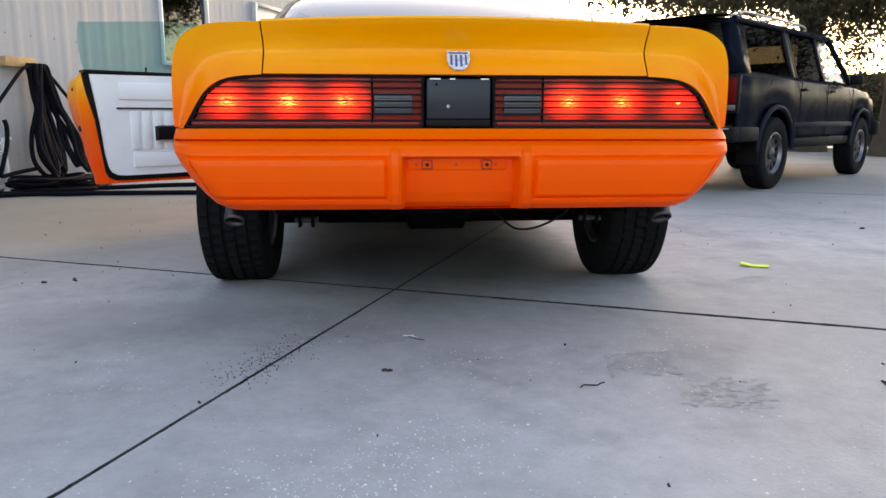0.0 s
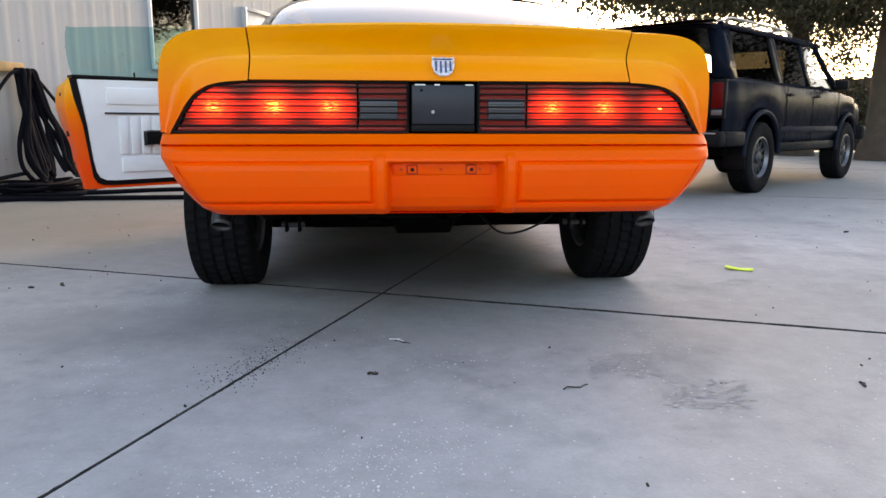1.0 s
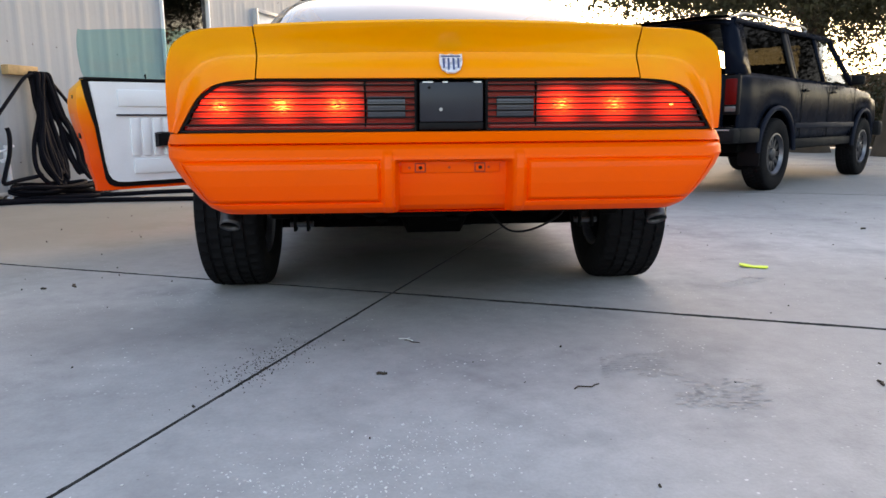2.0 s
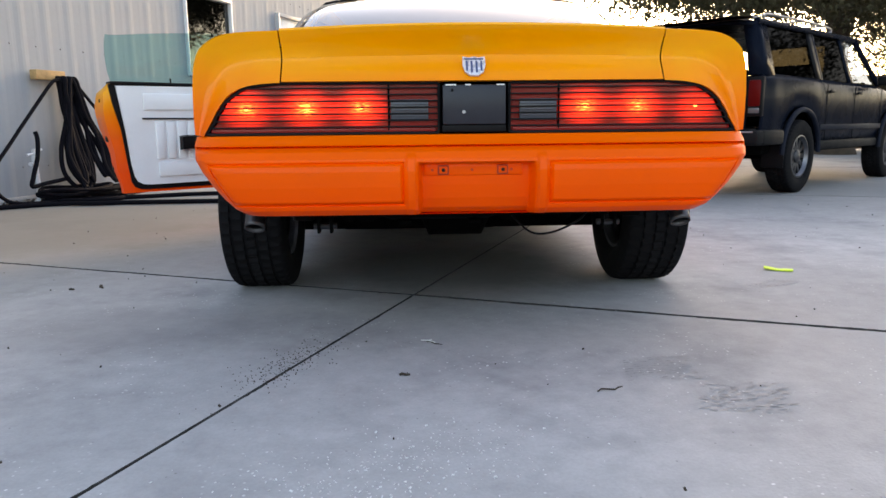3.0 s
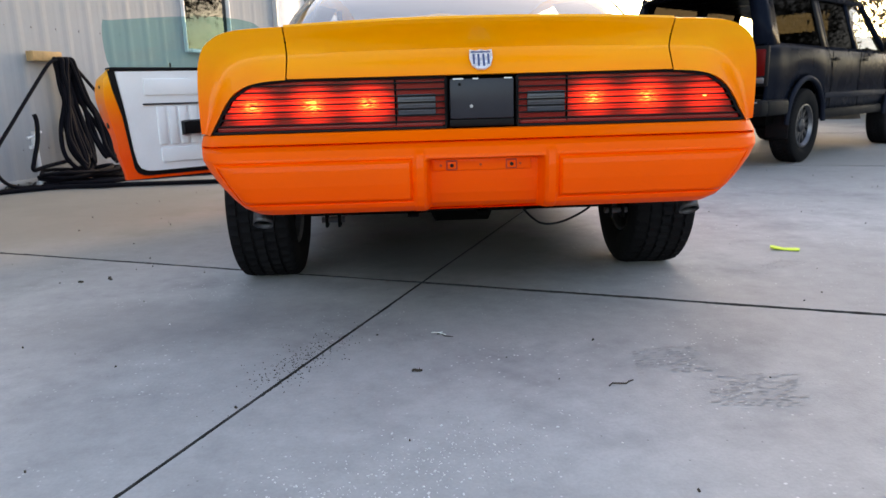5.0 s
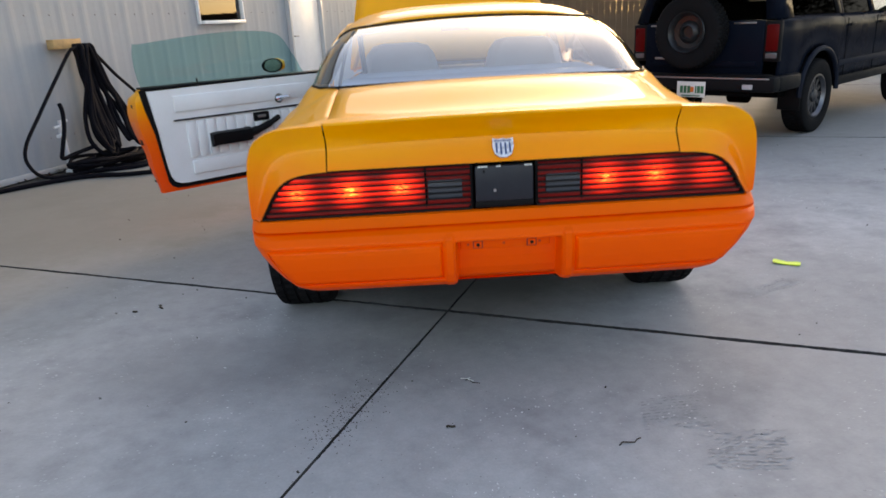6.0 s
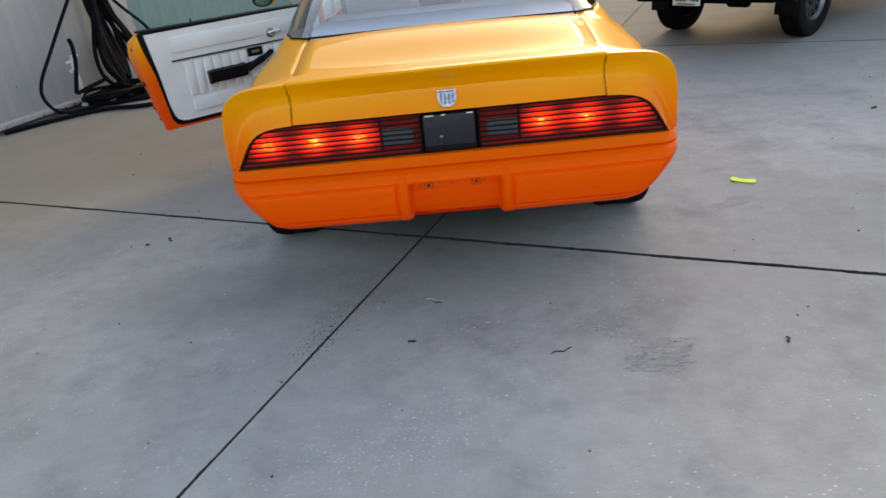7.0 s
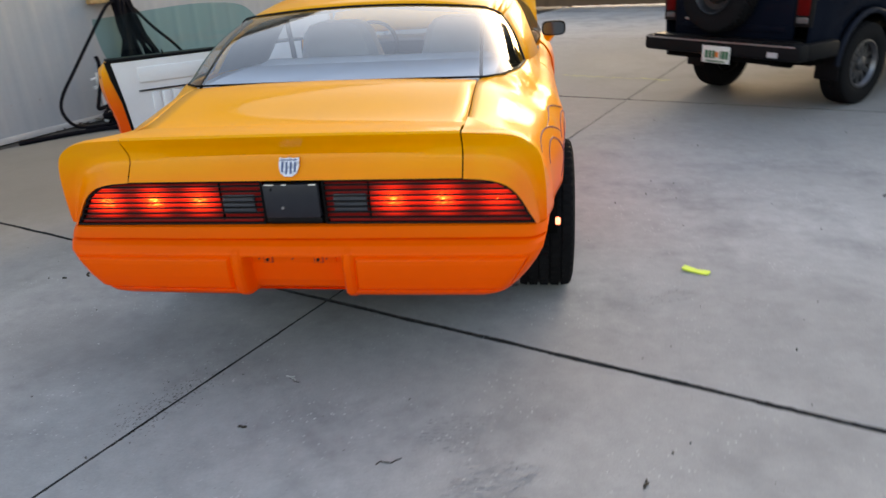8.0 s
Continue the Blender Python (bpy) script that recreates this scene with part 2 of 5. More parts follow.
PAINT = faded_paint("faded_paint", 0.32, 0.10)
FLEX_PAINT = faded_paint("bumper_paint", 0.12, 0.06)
CONCRETE = concrete_material()
SIDING = material("painted_siding", (0.32, 0.352, 0.385), 0.6, vary=0.06, scale=0.8, fine=22, bump=0.05, spec=0.2)
SIDING_TRIM = material("siding_trim", (0.45, 0.46, 0.47), 0.4, vary=0.06)
WHITE_PAINT = material("white_paint", (0.74, 0.76, 0.78), 0.4, vary=0.06)
BLACK = material("black_plastic", (0.006, 0.006, 0.007), 0.5, vary=0.2, spec=0.12)
MATT_BLACK = material("underside_black", (0.003, 0.003, 0.003), 0.9, vary=0.3, spec=0.05)
PANEL_GREY = material("filler_panel", (0.019, 0.022, 0.030), 0.35, vary=0.15, scale=14, spec=0.3)
RUBBER = material("tyre_rubber", (0.0085, 0.0085, 0.0095), 0.8, vary=0.25, scale=9, fine=90, bump=0.2, spec=0.08)
HOSE_RUBBER = material("hose_rubber", (0.006, 0.006, 0.009), 0.8, vary=0.3, scale=12, spec=0.07)
MIRROR = material("mirror_glass", (0.12, 0.14, 0.155), 0.06, 1.0, vary=0.03)
CLEAR_MIRROR = material("door_mirror_glass", (0.55, 0.60, 0.60), 0.08, 1.0, vary=0.03)
CHROME = material("chrome", (0.75, 0.75, 0.76), 0.14, 1.0, vary=0.06)
DARK_ALLOY = material("dark_wheel", (0.085, 0.085, 0.09), 0.45, 1.0, vary=0.2, scale=14)
STEEL = material("dull_steel", (0.36, 0.36, 0.37), 0.42, 1.0, vary=0.2, scale=14)
ALLOY = material("alloy_wheel", (0.48, 0.48, 0.50), 0.32, 1.0, vary=0.15, scale=14)
VINYL = material("white_vinyl", (0.80, 0.81, 0.82), 0.48, vary=0.06, scale=5, fine=140, bump=0.12)
SEAT = material("pale_seat_vinyl", (0.72, 0.72, 0.74), 0.55, vary=0.08, scale=5, fine=140, bump=0.12)
NAVY = material("navy_paint", (0.0045, 0.0072, 0.0140), 0.28, 0.0, 0.022, 0.12, 3.0, 120.0, spec=0.02)
NAVY_TRIM = material("grey_blue_cladding", (0.006, 0.009, 0.018), 0.6, vary=0.15, spec=0.15)
RIM_GREY = material("worn_rim", (0.16, 0.16, 0.17), 0.4, 1.0, vary=0.25, scale=14)
SPARE_RIM = material("painted_steel_rim", (0.025, 0.025, 0.027), 0.35, 0.5, vary=0.2, scale=14)
DARK_BUMPER = material("charcoal_bumper", (0.007, 0.007, 0.008), 0.6, vary=0.2, spec=0.12)
RED_LENS = material("red_lens", (0.11, 0.004, 0.004), 0.3, vary=0.1, spec=0.08)
TAIL_RED = material("tail_lamp_red", (0.27, 0.010, 0.008), 0.22, vary=0.1, scale=20, spec=0.3)
RED_LIT = glow("lit_red_lens", (1.0, 0.20, 0.12), 1.7)
CLEAR_LENS = material("clear_lens", (0.10, 0.10, 0.105), 0.15, vary=0.1, coat=0.5)
SMOKE_LENS = material("smoked_reverse_lens", (0.05, 0.055, 0.07), 0.25, vary=0.1)
GALVANISED = material("galvanised_pipe", (0.78, 0.79, 0.81), 0.35, 0.2, vary=0.15, scale=16)
WOOD = material("raw_lumber", (0.46, 0.29, 0.13), 0.75, vary=0.25, scale=18, fine=160, bump=0.2)
FENCE_WOOD = material("fence_wood", (0.15, 0.095, 0.06), 0.85, vary=0.3, scale=3, fine=60, bump=0.3, random_piece=True)
BARK = material("bark", (0.075, 0.055, 0.04), 0.95, vary=0.4, scale=5, fine=30, bump=1.0)
LEAF = material("leaf", (0.046, 0.044, 0.016), 0.6, vary=0.4, scale=1.2, fine=8)
LITTER = material("leaf_litter", (0.045, 0.033, 0.022), 0.9, vary=0.4, scale=20)
LIME = material("lime_plastic", (0.62, 0.86, 0.04), 0.4, vary=0.06)
EMBLEM_WHITE = material("emblem_silver", (0.72, 0.74, 0.80), 0.28, 0.3, vary=0.1, scale=60)
EMBLEM_BLUE = material("emblem_blue", (0.05, 0.09, 0.22), 0.35, vary=0.1)
PLATE_WHITE = material("plate_white", (0.72, 0.74, 0.70), 0.4, vary=0.05)
PLATE_GREEN = material("plate_green", (0.03, 0.16, 0.08), 0.4)
PLATE_ORANGE = material("plate_orange", (0.75, 0.20, 0.04), 0.4)
NUT_SHADE = material("nut_shade_orange", (0.46, 0.032, 0.006), 0.6, vary=0.2, scale=60)
FLAME_PINK = material("flame_edge_paint", (0.20, 0.055, 0.085), 0.5, coat=0.0, vary=0.2, spec=0.1)
STAIN = material("tyre_mark", (0.315, 0.315, 0.317), 0.85, vary=0.3, scale=30)
AGGREGATE = material("pale_aggregate", (0.72, 0.72, 0.71), 0.6, vary=0.2, scale=90)
OLD_YELLOW = material("worn_yellow_paint", (0.33, 0.34, 0.15), 0.8, vary=0.3, scale=30)
JOINT = material("joint_dirt", (0.038, 0.037, 0.036), 0.95, vary=0.85, scale=14)
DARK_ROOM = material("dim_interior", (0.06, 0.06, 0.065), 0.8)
REAR_GLASS = glass("tinted_rear_glass", (0.84, 0.92, 1.0), sheen=0.30)
REFLECTOR = material("white_reflector", (0.45, 0.45, 0.46), 0.25, vary=0.1, coat=0.4)
LINING = material("grey_lining", (0.055, 0.06, 0.058), 0.7, vary=0.1, scale=8, fine=120, bump=0.1)
GREEN_GLASS = glass("green_tinted_glass", (0.68, 0.86, 0.86), sheen=0.025, edge_gain=0.15)
SUV_GLASS = glass("smoked_glass", (0.0032, 0.003, 0.0026), rough=0.03, sheen=0.010, edge_gain=0.04)
CLEAR_GLASS = glass("clear_glass", (0.80, 0.86, 0.84), sheen=0.07)
WINDOW_GLASS = glass("dark_window_glass", (0.22, 0.24, 0.25), sheen=0.09)


# ---- mesh helpers ----
def mesh_of(name, bm, mat, smooth=35):
    me = bpy.data.meshes.new(name)
    bmesh.ops.recalc_face_normals(bm, faces=bm.faces)
    if smooth:
        for f in bm.faces:
            f.smooth = True
        for e in bm.edges:
            if len(e.link_faces) == 2 and e.calc_face_angle(0) > radians(smooth):
                e.smooth = False
    bm.to_mesh(me)
    bm.free()
    me.materials.append(mat)
    return me


def part(name, bm, mat, parent=None, label="", smooth=35, thick=0.0):
    ob = new(name, mesh_of(name, bm, mat, smooth))
    if parent is not None:
        ob.parent = parent
    if label:
        ob["label"] = label
    if thick:
        so = ob.modifiers.new("thickness", "SOLIDIFY")
        so.thickness, so.offset = thick, -1
    return ob


def thing(name, m, label, category, group="", kind=""):
    ob = new(name)
    ob.empty_display_size = 0.2
    ob.matrix_world = m
    return tagged(ob, label, category, group, kind)


def box(cx, cy, cz, sx, sy, sz, bevel=0.0, bm=None, m=None, seg=2):
    bm = bm or bmesh.new()
    r = bmesh.ops.create_cube(bm, size=1)
    vs = r["verts"]
    bmesh.ops.scale(bm, vec=(sx, sy, sz), verts=vs)
    bmesh.ops.translate(bm, vec=(cx, cy, cz), verts=vs)
    if m is not None:
        bmesh.ops.transform(bm, matrix=m, verts=vs)
    if bevel:
        es = list({e for v in vs for e in v.link_edges})
        bmesh.ops.bevel(bm, geom=es, offset=bevel, segments=seg, affect="EDGES", profile=0.5)
    return bm


def grid(rows, bm=None, closed=False):
    """A sheet through rows of points; closed joins each row's ends."""
    bm = bm or bmesh.new()
    vs = [[bm.verts.new(p) for p in r] for r in rows]
    for a, b in zip(vs, vs[1:]):
        n = len(a)
        for i in range(n if closed else n - 1):
            j = (i + 1) % n
            q = [a[i], a[j], b[j], b[i]]
            if len({v.co.to_tuple(6) for v in q}) >= 3:
                try:
                    bm.faces.new(q)
                except ValueError:
                    pass
    return bm


def capped(rows, bm=None):
    bm = bm or bmesh.new()
    vs = [[bm.verts.new(p) for p in r] for r in rows]
    for a, b in zip(vs, vs[1:]):
        n = len(a)
        for i in range(n):
            j = (i + 1) % n
            bm.faces.new([a[i], a[j], b[j], b[i]])
    bm.faces.new(vs[0])
    bm.faces.new(list(reversed(vs[-1])))
    return bm


def spline(points, n=8):
    """Points along a smooth curve through the given ones."""
    p = [Vector(q) for q in points]
    out = []
    for i in range(len(p) - 1):
        a, b, c, d = p[max(i - 1, 0)], p[i], p[i + 1], p[min(i + 2, len(p) - 1)]
        for k in range(n):
            t = k / n
            out.append(0.5 * ((2 * b) + (c - a) * t + (2 * a - 5 * b + 4 * c - d) * t * t + (3 * b - a - 3 * c + d) * t ** 3))
    out.append(p[-1])
    return out


def tube(points, r, sides=8, bm=None, cap=True):
    """A round tube along points; r is one radius or one for each point."""
    bm = bm or bmesh.new()
    pts = [Vector(p) for p in points]
    rs = r if isinstance(r, (list, tuple)) else [r] * len(pts)
    rings, up = [], None
    for i, p in enumerate(pts):
        d = (pts[min(i + 1, len(pts) - 1)] - pts[max(i - 1, 0)]).normalized()
        if up is None:
            up = d.orthogonal().normalized()
        up = (up - d * up.dot(d)).normalized()
        side = d.cross(up)
        rings.append([bm.verts.new(p + (up * math.cos(a) + side * math.sin(a)) * rs[i]) for a in (2 * math.pi * k / sides for k in range(sides))])
    for a, b in zip(rings, rings[1:]):
        for i in range(sides):
            j = (i + 1) % sides
            bm.faces.new([a[i], a[j], b[j], b[i]])
    if cap:
        bm.faces.new(rings[0])
        bm.faces.new(list(reversed(rings[-1])))
    return bm


def lathe(profile, axis="X", sides=40, bm=None, m=None):
    """A body of revolution: profile of (along the axis, radius)."""
    bm = bm or bmesh.new()
    rings = []
    for u, r in profile:
        ring = []
        for k in range(sides):
            a = 2 * math.pi * k / sides
            c, s = r * math.cos(a), r * math.sin(a)
            p = Vector((u, c, s)) if axis == "X" else Vector((c, u, s)) if axis == "Y" else Vector((c, s, u))
            ring.append(bm.verts.new(m @ p if m is not None else p))
        rings.append(ring)
    for a, b in zip(rings, rings[1:]):
        for i in range(sides):
            j = (i + 1) % sides
            bm.faces.new([a[i], a[j], b[j], b[i]])
    return bm


def prism(outline, y0, y1, bm=None, m=None):
    """An outline of (x, z) points pushed from y0 to y1."""
    bm = bm or bmesh.new()
    mm = m or Matrix()
    return capped([[mm @ Vector((x, y, z)) for x, z in outline] for y in (y0, y1)], bm)


def lerp(a, b, t):
    return a + (b - a) * t


def curve_at(table, y):
    """Value at y in a table of (y, value), eased between rows."""
    if y <= table[0][0]:
        return table[0][1]
    for (a, va), (b, vb) in zip(table, table[1:]):
        if y <= b:
            t = (y - a) / (b - a)
            return lerp(va, vb, t * t * (3 - 2 * t))
    return table[-1][1]


def smooth_step(t):
    t = max(0.0, min(1.0, t))
    return t * t * (3 - 2 * t)


# ---- setting: ground, building, fence ----
SLAB_TURN = -22.5  # degrees by which the slab grid and the building are turned
SLAB = 5.0
CROSS = Vector((-0.195, 0.772, 0))  # where two joints cross under the car's tail
AV = Vector((math.sin(radians(22.5)), math.cos(radians(22.5)), 0))
BV = Vector((AV.y, -AV.x, 0))

bm = grid([[(x, y, -0.014) for x in (-400, -40, 0, 40, 400)] for y in (-400, -40, 0, 60, 600)])
ground = part("ground", bm, JOINT, smooth=0)
tagged(ground, "dark packed dirt and sand under and round the slabs", "ground", kind="structure")


def slab_mesh(seed):
    """One concrete slab with slightly ragged, rounded arrises; its corner lies at the origin."""
    rnd = random.Random(seed)
    g, n = 0.0022, 320
    ring = []
    for cx, cy, dx, dy in ((0, 0, 1, 0), (1, 0, 0, 1), (1, 1, -1, 0), (0, 1, 0, -1)):
        for k in range(n):
            u = k / n
            w = g + rnd.uniform(-0.0014, 0.0036) + 0.0035 * math.sin(u * 23 + seed) * math.sin(u * 61)
            px, py = (cx + dx * u) * SLAB, (cy + dy * u) * SLAB
            wy = w + 0.0095  # wider isolation joints across the slope
            ring.append((min(max(px, w), SLAB - w), min(max(py, wy), SLAB - wy)))
    def inset(d, z):
        return [(min(max(x, d), SLAB - d) if d else x, min(max(y, d + 0.006), SLAB - d - 0.006) if d else y, z) for x, y in ring]
    b = bmesh.new()
    rows = [[b.verts.new(p) for p in r] for r in (inset(0, -0.10), inset(0, -0.004), inset(0.0050, 0.0))]
    for a, c in zip(rows, rows[1:]):
        for i in range(len(a)):
            j = (i + 1) % len(a)
            b.faces.new([a[i], a[j], c[j], c[i]])
    for f in b.faces:
        f.material_index = 1
    b.faces.new(rows[-1])
    me = mesh_of("concrete_slab", b, CONCRETE, 0)
    me.materials.append(JOINT)
    return me


# ---- metal-clad building ----
WALL_O = Vector((-4.016, 5.273, 0))
WALL_M = Matrix.Translation(WALL_O) @ Matrix(((0.347, 0.938, 0, 0), (0.938, -0.347, 0, 0), (0, 0, 1, 0), (0, 0, 0, 1))).to_4x4()
# in this frame x runs along the wall, y points out of it and z up


def siding(u0, u1, z0, z1):
    """Ribbed sheet: a broad shallow rib every 0.305 m with one faint stiffener between."""
    pts, u = [], math.floor(u0 / 0.305) * 0.305
    shape = ((0.0, 0.0), (0.085, 0.0), (0.105, 0.0006), (0.125, 0.0006), (0.145, 0.0), (0.175, 0.0), (0.225, 0.0034), (0.258, 0.0034))
    while u < u1 + 0.3:
        for d, h in shape:
            pts.append((u + d, h))
        u += 0.305
    inside = [p for p in pts if u0 < p[0] < u1]
    ends = [(u0, 0.0)] + inside + [(u1, 0.0)]
    b = grid([[(x, y, z) for x, y in ends] for z in (z0, z1)])
    back = grid([[(x, -0.12, z) for x in (u0, u1)] for z in (z0, z1)])
    me = bpy.data.meshes.new("tmp")
    back.to_mesh(me)
    back.free()
    b.from_mesh(me)
    bpy.data.meshes.remove(me)
    for z in (z0, z1):
        b.faces.new([b.verts.new((u0, -0.12, z)), b.verts.new((u1, -0.12, z)), b.verts.new((u1, 0, z)), b.verts.new((u0, 0, z))])
    for x in (u0, u1):
        b.faces.new([b.verts.new((x, -0.12, z0)), b.verts.new((x, 0, z0)), b.verts.new((x, 0, z1)), b.verts.new((x, -0.12, z1))])
    return b


wall = thing("wall_west", WALL_M, "pale grey ribbed metal siding wall beside the concrete yard", "wall", kind="structure")
WIN = (2.47, 3.52, 1.41, 2.52)
DOOR = (4.76, 5.90, 0.03, 2.54)
TOP = 4.9
for u0, u1, z0, z1 in ((-9, WIN[0], 0.02, TOP), (WIN[0], WIN[1], 0.02, WIN[2]), (WIN[0], WIN[1], WIN[3], TOP), (WIN[1], DOOR[0], 0.02, TOP), (DOOR[0], DOOR[1], DOOR[3], TOP), (DOOR[1], 7.6, 0.02, TOP)):
    part("siding_panel", siding(u0, u1, z0, z1), SIDING, wall, smooth=0)
part("base_trim", box(-0.7, 0.012, 0.03, 16.6, 0.02, 0.06, 0.004), SIDING_TRIM, wall)
b = bmesh.new()
for k in range(54):
    u = -8.9 + k * 0.305
    for z in (0.35, 1.55, 2.75, 3.95):
        if not (WIN[0] - 0.05 < u + 0.15 < WIN[1] + 0.05 and WIN[2] < z < WIN[3]) and not (DOOR[0] < u + 0.15 < DOOR[1] and z < DOOR[3]):
            lathe([(0.0, 0.009), (0.006, 0.007), (0.007, 0.0001)], "Y", 6, b, Matrix.Translation((u + 0.15, 0.0, z)))
sc = part("siding_screws", b, STEEL, wall, "rows of small hex-head siding screws")
sc["kind"] = "stuff"
b = grid([[(u, -y, z) for u, y in ((-9, 0.15), (-9, 9), (7.6, 9), (7.6, 0.12))] for z in (0, TOP)])
part("rear_walls", b, SIDING, wall, smooth=0, thick=0.1)
part("roof", box(-0.7, -4.4, TOP + 0.06, 17, 9.4, 0.12, 0.02), SIDING_TRIM, wall)

window = thing("window_1", WALL_M, "dark square window with a thin white frame", "window", kind="structure")
wu, wz = (WIN[0] + WIN[1]) / 2, (WIN[2] + WIN[3]) / 2
for nm, a in (("frame_side", (WIN[0] + 0.012, 0.012, wz, 0.028, 0.06, WIN[3] - WIN[2])), ("frame_side", (WIN[1] - 0.012, 0.012, wz, 0.028, 0.06, WIN[3] - WIN[2])), ("frame_head", (wu, 0.02, WIN[3] - 0.02, WIN[1] - WIN[0] - 0.1, 0.09, 0.045)), ("window_sill", (wu, 0.03, WIN[2] + 0.02, WIN[1] - WIN[0] - 0.1, 0.11, 0.045))):
    part(nm, box(*a, 0.006), WHITE_PAINT, window)
pane = part("pane", box(wu, -0.02, wz, WIN[1] - WIN[0] - 0.08, 0.006, WIN[3] - WIN[2] - 0.08), WINDOW_GLASS, window, "dark reflecting glass", smooth=0)
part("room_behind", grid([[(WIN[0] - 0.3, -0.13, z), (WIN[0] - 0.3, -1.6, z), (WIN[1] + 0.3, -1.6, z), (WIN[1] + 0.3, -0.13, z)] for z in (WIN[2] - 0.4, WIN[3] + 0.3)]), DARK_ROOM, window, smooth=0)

door = thing("door_1", WALL_M, "plain white steel door in the metal siding wall", "door", kind="structure")
du = (DOOR[0] + DOOR[1]) / 2
part("door_leaf", box(du, -0.02, 1.28, DOOR[1] - DOOR[0] - 0.12, 0.045, 2.44, 0.004), WHITE_PAINT, door)
for u in (DOOR[0] + 0.025, DOOR[1] - 0.025):
    part("jamb", box(u, 0.015, 1.28, 0.05, 0.11, 2.52, 0.004), SIDING_TRIM, door)
part("door_head", box(du, 0.015, DOOR[3] - 0.025, DOOR[1] - DOOR[0] - 0.11, 0.11, 0.05, 0.004), SIDING_TRIM, door)
hd = part("door_handle", tube(spline([(DOOR[0] + 0.12, 0.0, 1.17), (DOOR[0] + 0.12, 0.05, 1.17), (DOOR[0] + 0.14, 0.06, 1.17), (DOOR[0] + 0.23, 0.06, 1.17)], 4), 0.011), STEEL, door, "dark lever handle")
part("latch_plate", box(DOOR[0] + 0.12, 0.008, 1.2, 0.05, 0.012, 0.2, 0.004), STEEL, hd)

# fence at the far end of the yard
fence = thing("fence", Matrix.Translation((3.0, 17.3, 0)) @ pose(0, 0, 0, 0, 0, -15), "weathered brown board fence at the yard's end", "fence", kind="structure")
rail = part("rail", box(0, 0.06, 0.45, 40, 0.05, 0.09, 0.005), FENCE_WOOD, fence)
part("rail", box(0, 0.06, 1.45, 40, 0.05, 0.09, 0.005), FENCE_WOOD, fence)
boards = [mesh_of("board", box(0, 0, 0.93 + d, 0.1478, 0.022, 1.8 + d, 0.003, seg=1), FENCE_WOOD, 0) for d in (0, 0.01, 0.02)]
for k in range(268):
    o = new("board", boards[k % 3])
    o.parent = fence
    o.location = (-20 + k * 0.149, random.uniform(-0.006, 0.006), 0)
for k in range(14):
    part("post", box(-19.5 + 3 * k, 0.13, 0.95, 0.1, 0.1, 1.9, 0.006), FENCE_WOOD, fence)

# plain unseen walls, added to close the yard and give dark low reflections
for nm, x, y, turn, ln in (("wall_south", 4, -15, 0, 44), ("wall_east", 21, 2, 90, 40)):
    w = part(nm, box(0, 0, 1.1, ln, 0.2, 2.2, 0.01), FENCE_WOOD)
    w.matrix_world = Matrix.Translation((x, y, 0)) @ pose(0, 0, 0, 0, 0, turn)
    tagged(w, "plain dark brown wall added out of view round the yard", "wall", kind="structure")


# ---- the orange-and-yellow sports car ----
car = thing("sports_car", Matrix(), "orange and yellow fastback sports car, tail lamps lit, driver's door open", "car")

W_T = [(0.0, 0.850), (0.3, 0.880), (0.7, 0.925), (1.05, 0.948), (1.5, 0.935), (2.2, 0.925), (3.1, 0.915), (3.9, 0.925), (4.4, 0.89), (4.75, 0.78)]
ZS_T = [(0.0, 0.958), (0.25, 0.966), (0.6, 0.988), (1.2, 0.992), (2.0, 0.965), (3.2, 0.925), (4.0, 0.90), (4.75, 0.80)]
ZI_T = [(0.0, 0.994), (0.12, 0.998), (0.60, 1.058), (1.15, 1.046), (1.5, 1.02), (1.95, 0.985), (3.2, 0.94), (4.75, 0.82)]
TUCK = [(0.165, 0.016), (0.23, 0.003), (0.30, 0.0), (0.40, 0.004), (0.52, 0.022), (0.64, 0.045)]  # below the shoulder, how far the side draws in
REAR_AXLE, FRONT_AXLE = (1.04, 0.35), (3.88, 0.32)


def low_edge(y):
    z = 0.33 if y > 1.2 else lerp(0.685, 0.62, max(0, min(1, y / 0.8)))
    for (ya, za), r in ((REAR_AXLE, 0.415), (FRONT_AXLE, 0.37)):
        d = abs(y - ya)
        if d < r:
            z = max(z, za + 0.02 + math.sqrt(r * r - d * d))
    return z


def flank(y, inner):
    """Half section of the body side at y, from the sill to the deck edge at x = inner."""
    w, zs, zl = curve_at(W_T, y), curve_at(ZS_T, y), low_edge(y)
    pts = []
    for f in (0, 0.12, 0.3, 0.5, 0.75, 1.0):
        z = lerp(zl, zs - 0.165, f)
        pts.append((w - curve_at(TUCK, zs - z), y, z))
    pts += [(w - dx, y, zs - dz) for dx, dz in ((0.028, 0.135), (0.044, 0.105), (0.060, 0.080), (0.080, 0.060), (0.102, 0.045))]
    xa, za, zi = w - 0.102, zs - 0.045, curve_at(ZI_T, y)
    run = xa - inner
    for f in (0.125, 0.25, 0.375, 0.5, 0.625, 0.75, 0.875, 1.0):
        h00, h10, h01, h11 = 2 * f ** 3 - 3 * f * f + 1, f ** 3 - 2 * f * f + f, -2 * f ** 3 + 3 * f * f, f ** 3 - f * f
        pts.append((lerp(xa, inner, f), y, h00 * za + h10 * 0.52 * run + h01 * zi + h11 * 0.30 * run))
    return pts


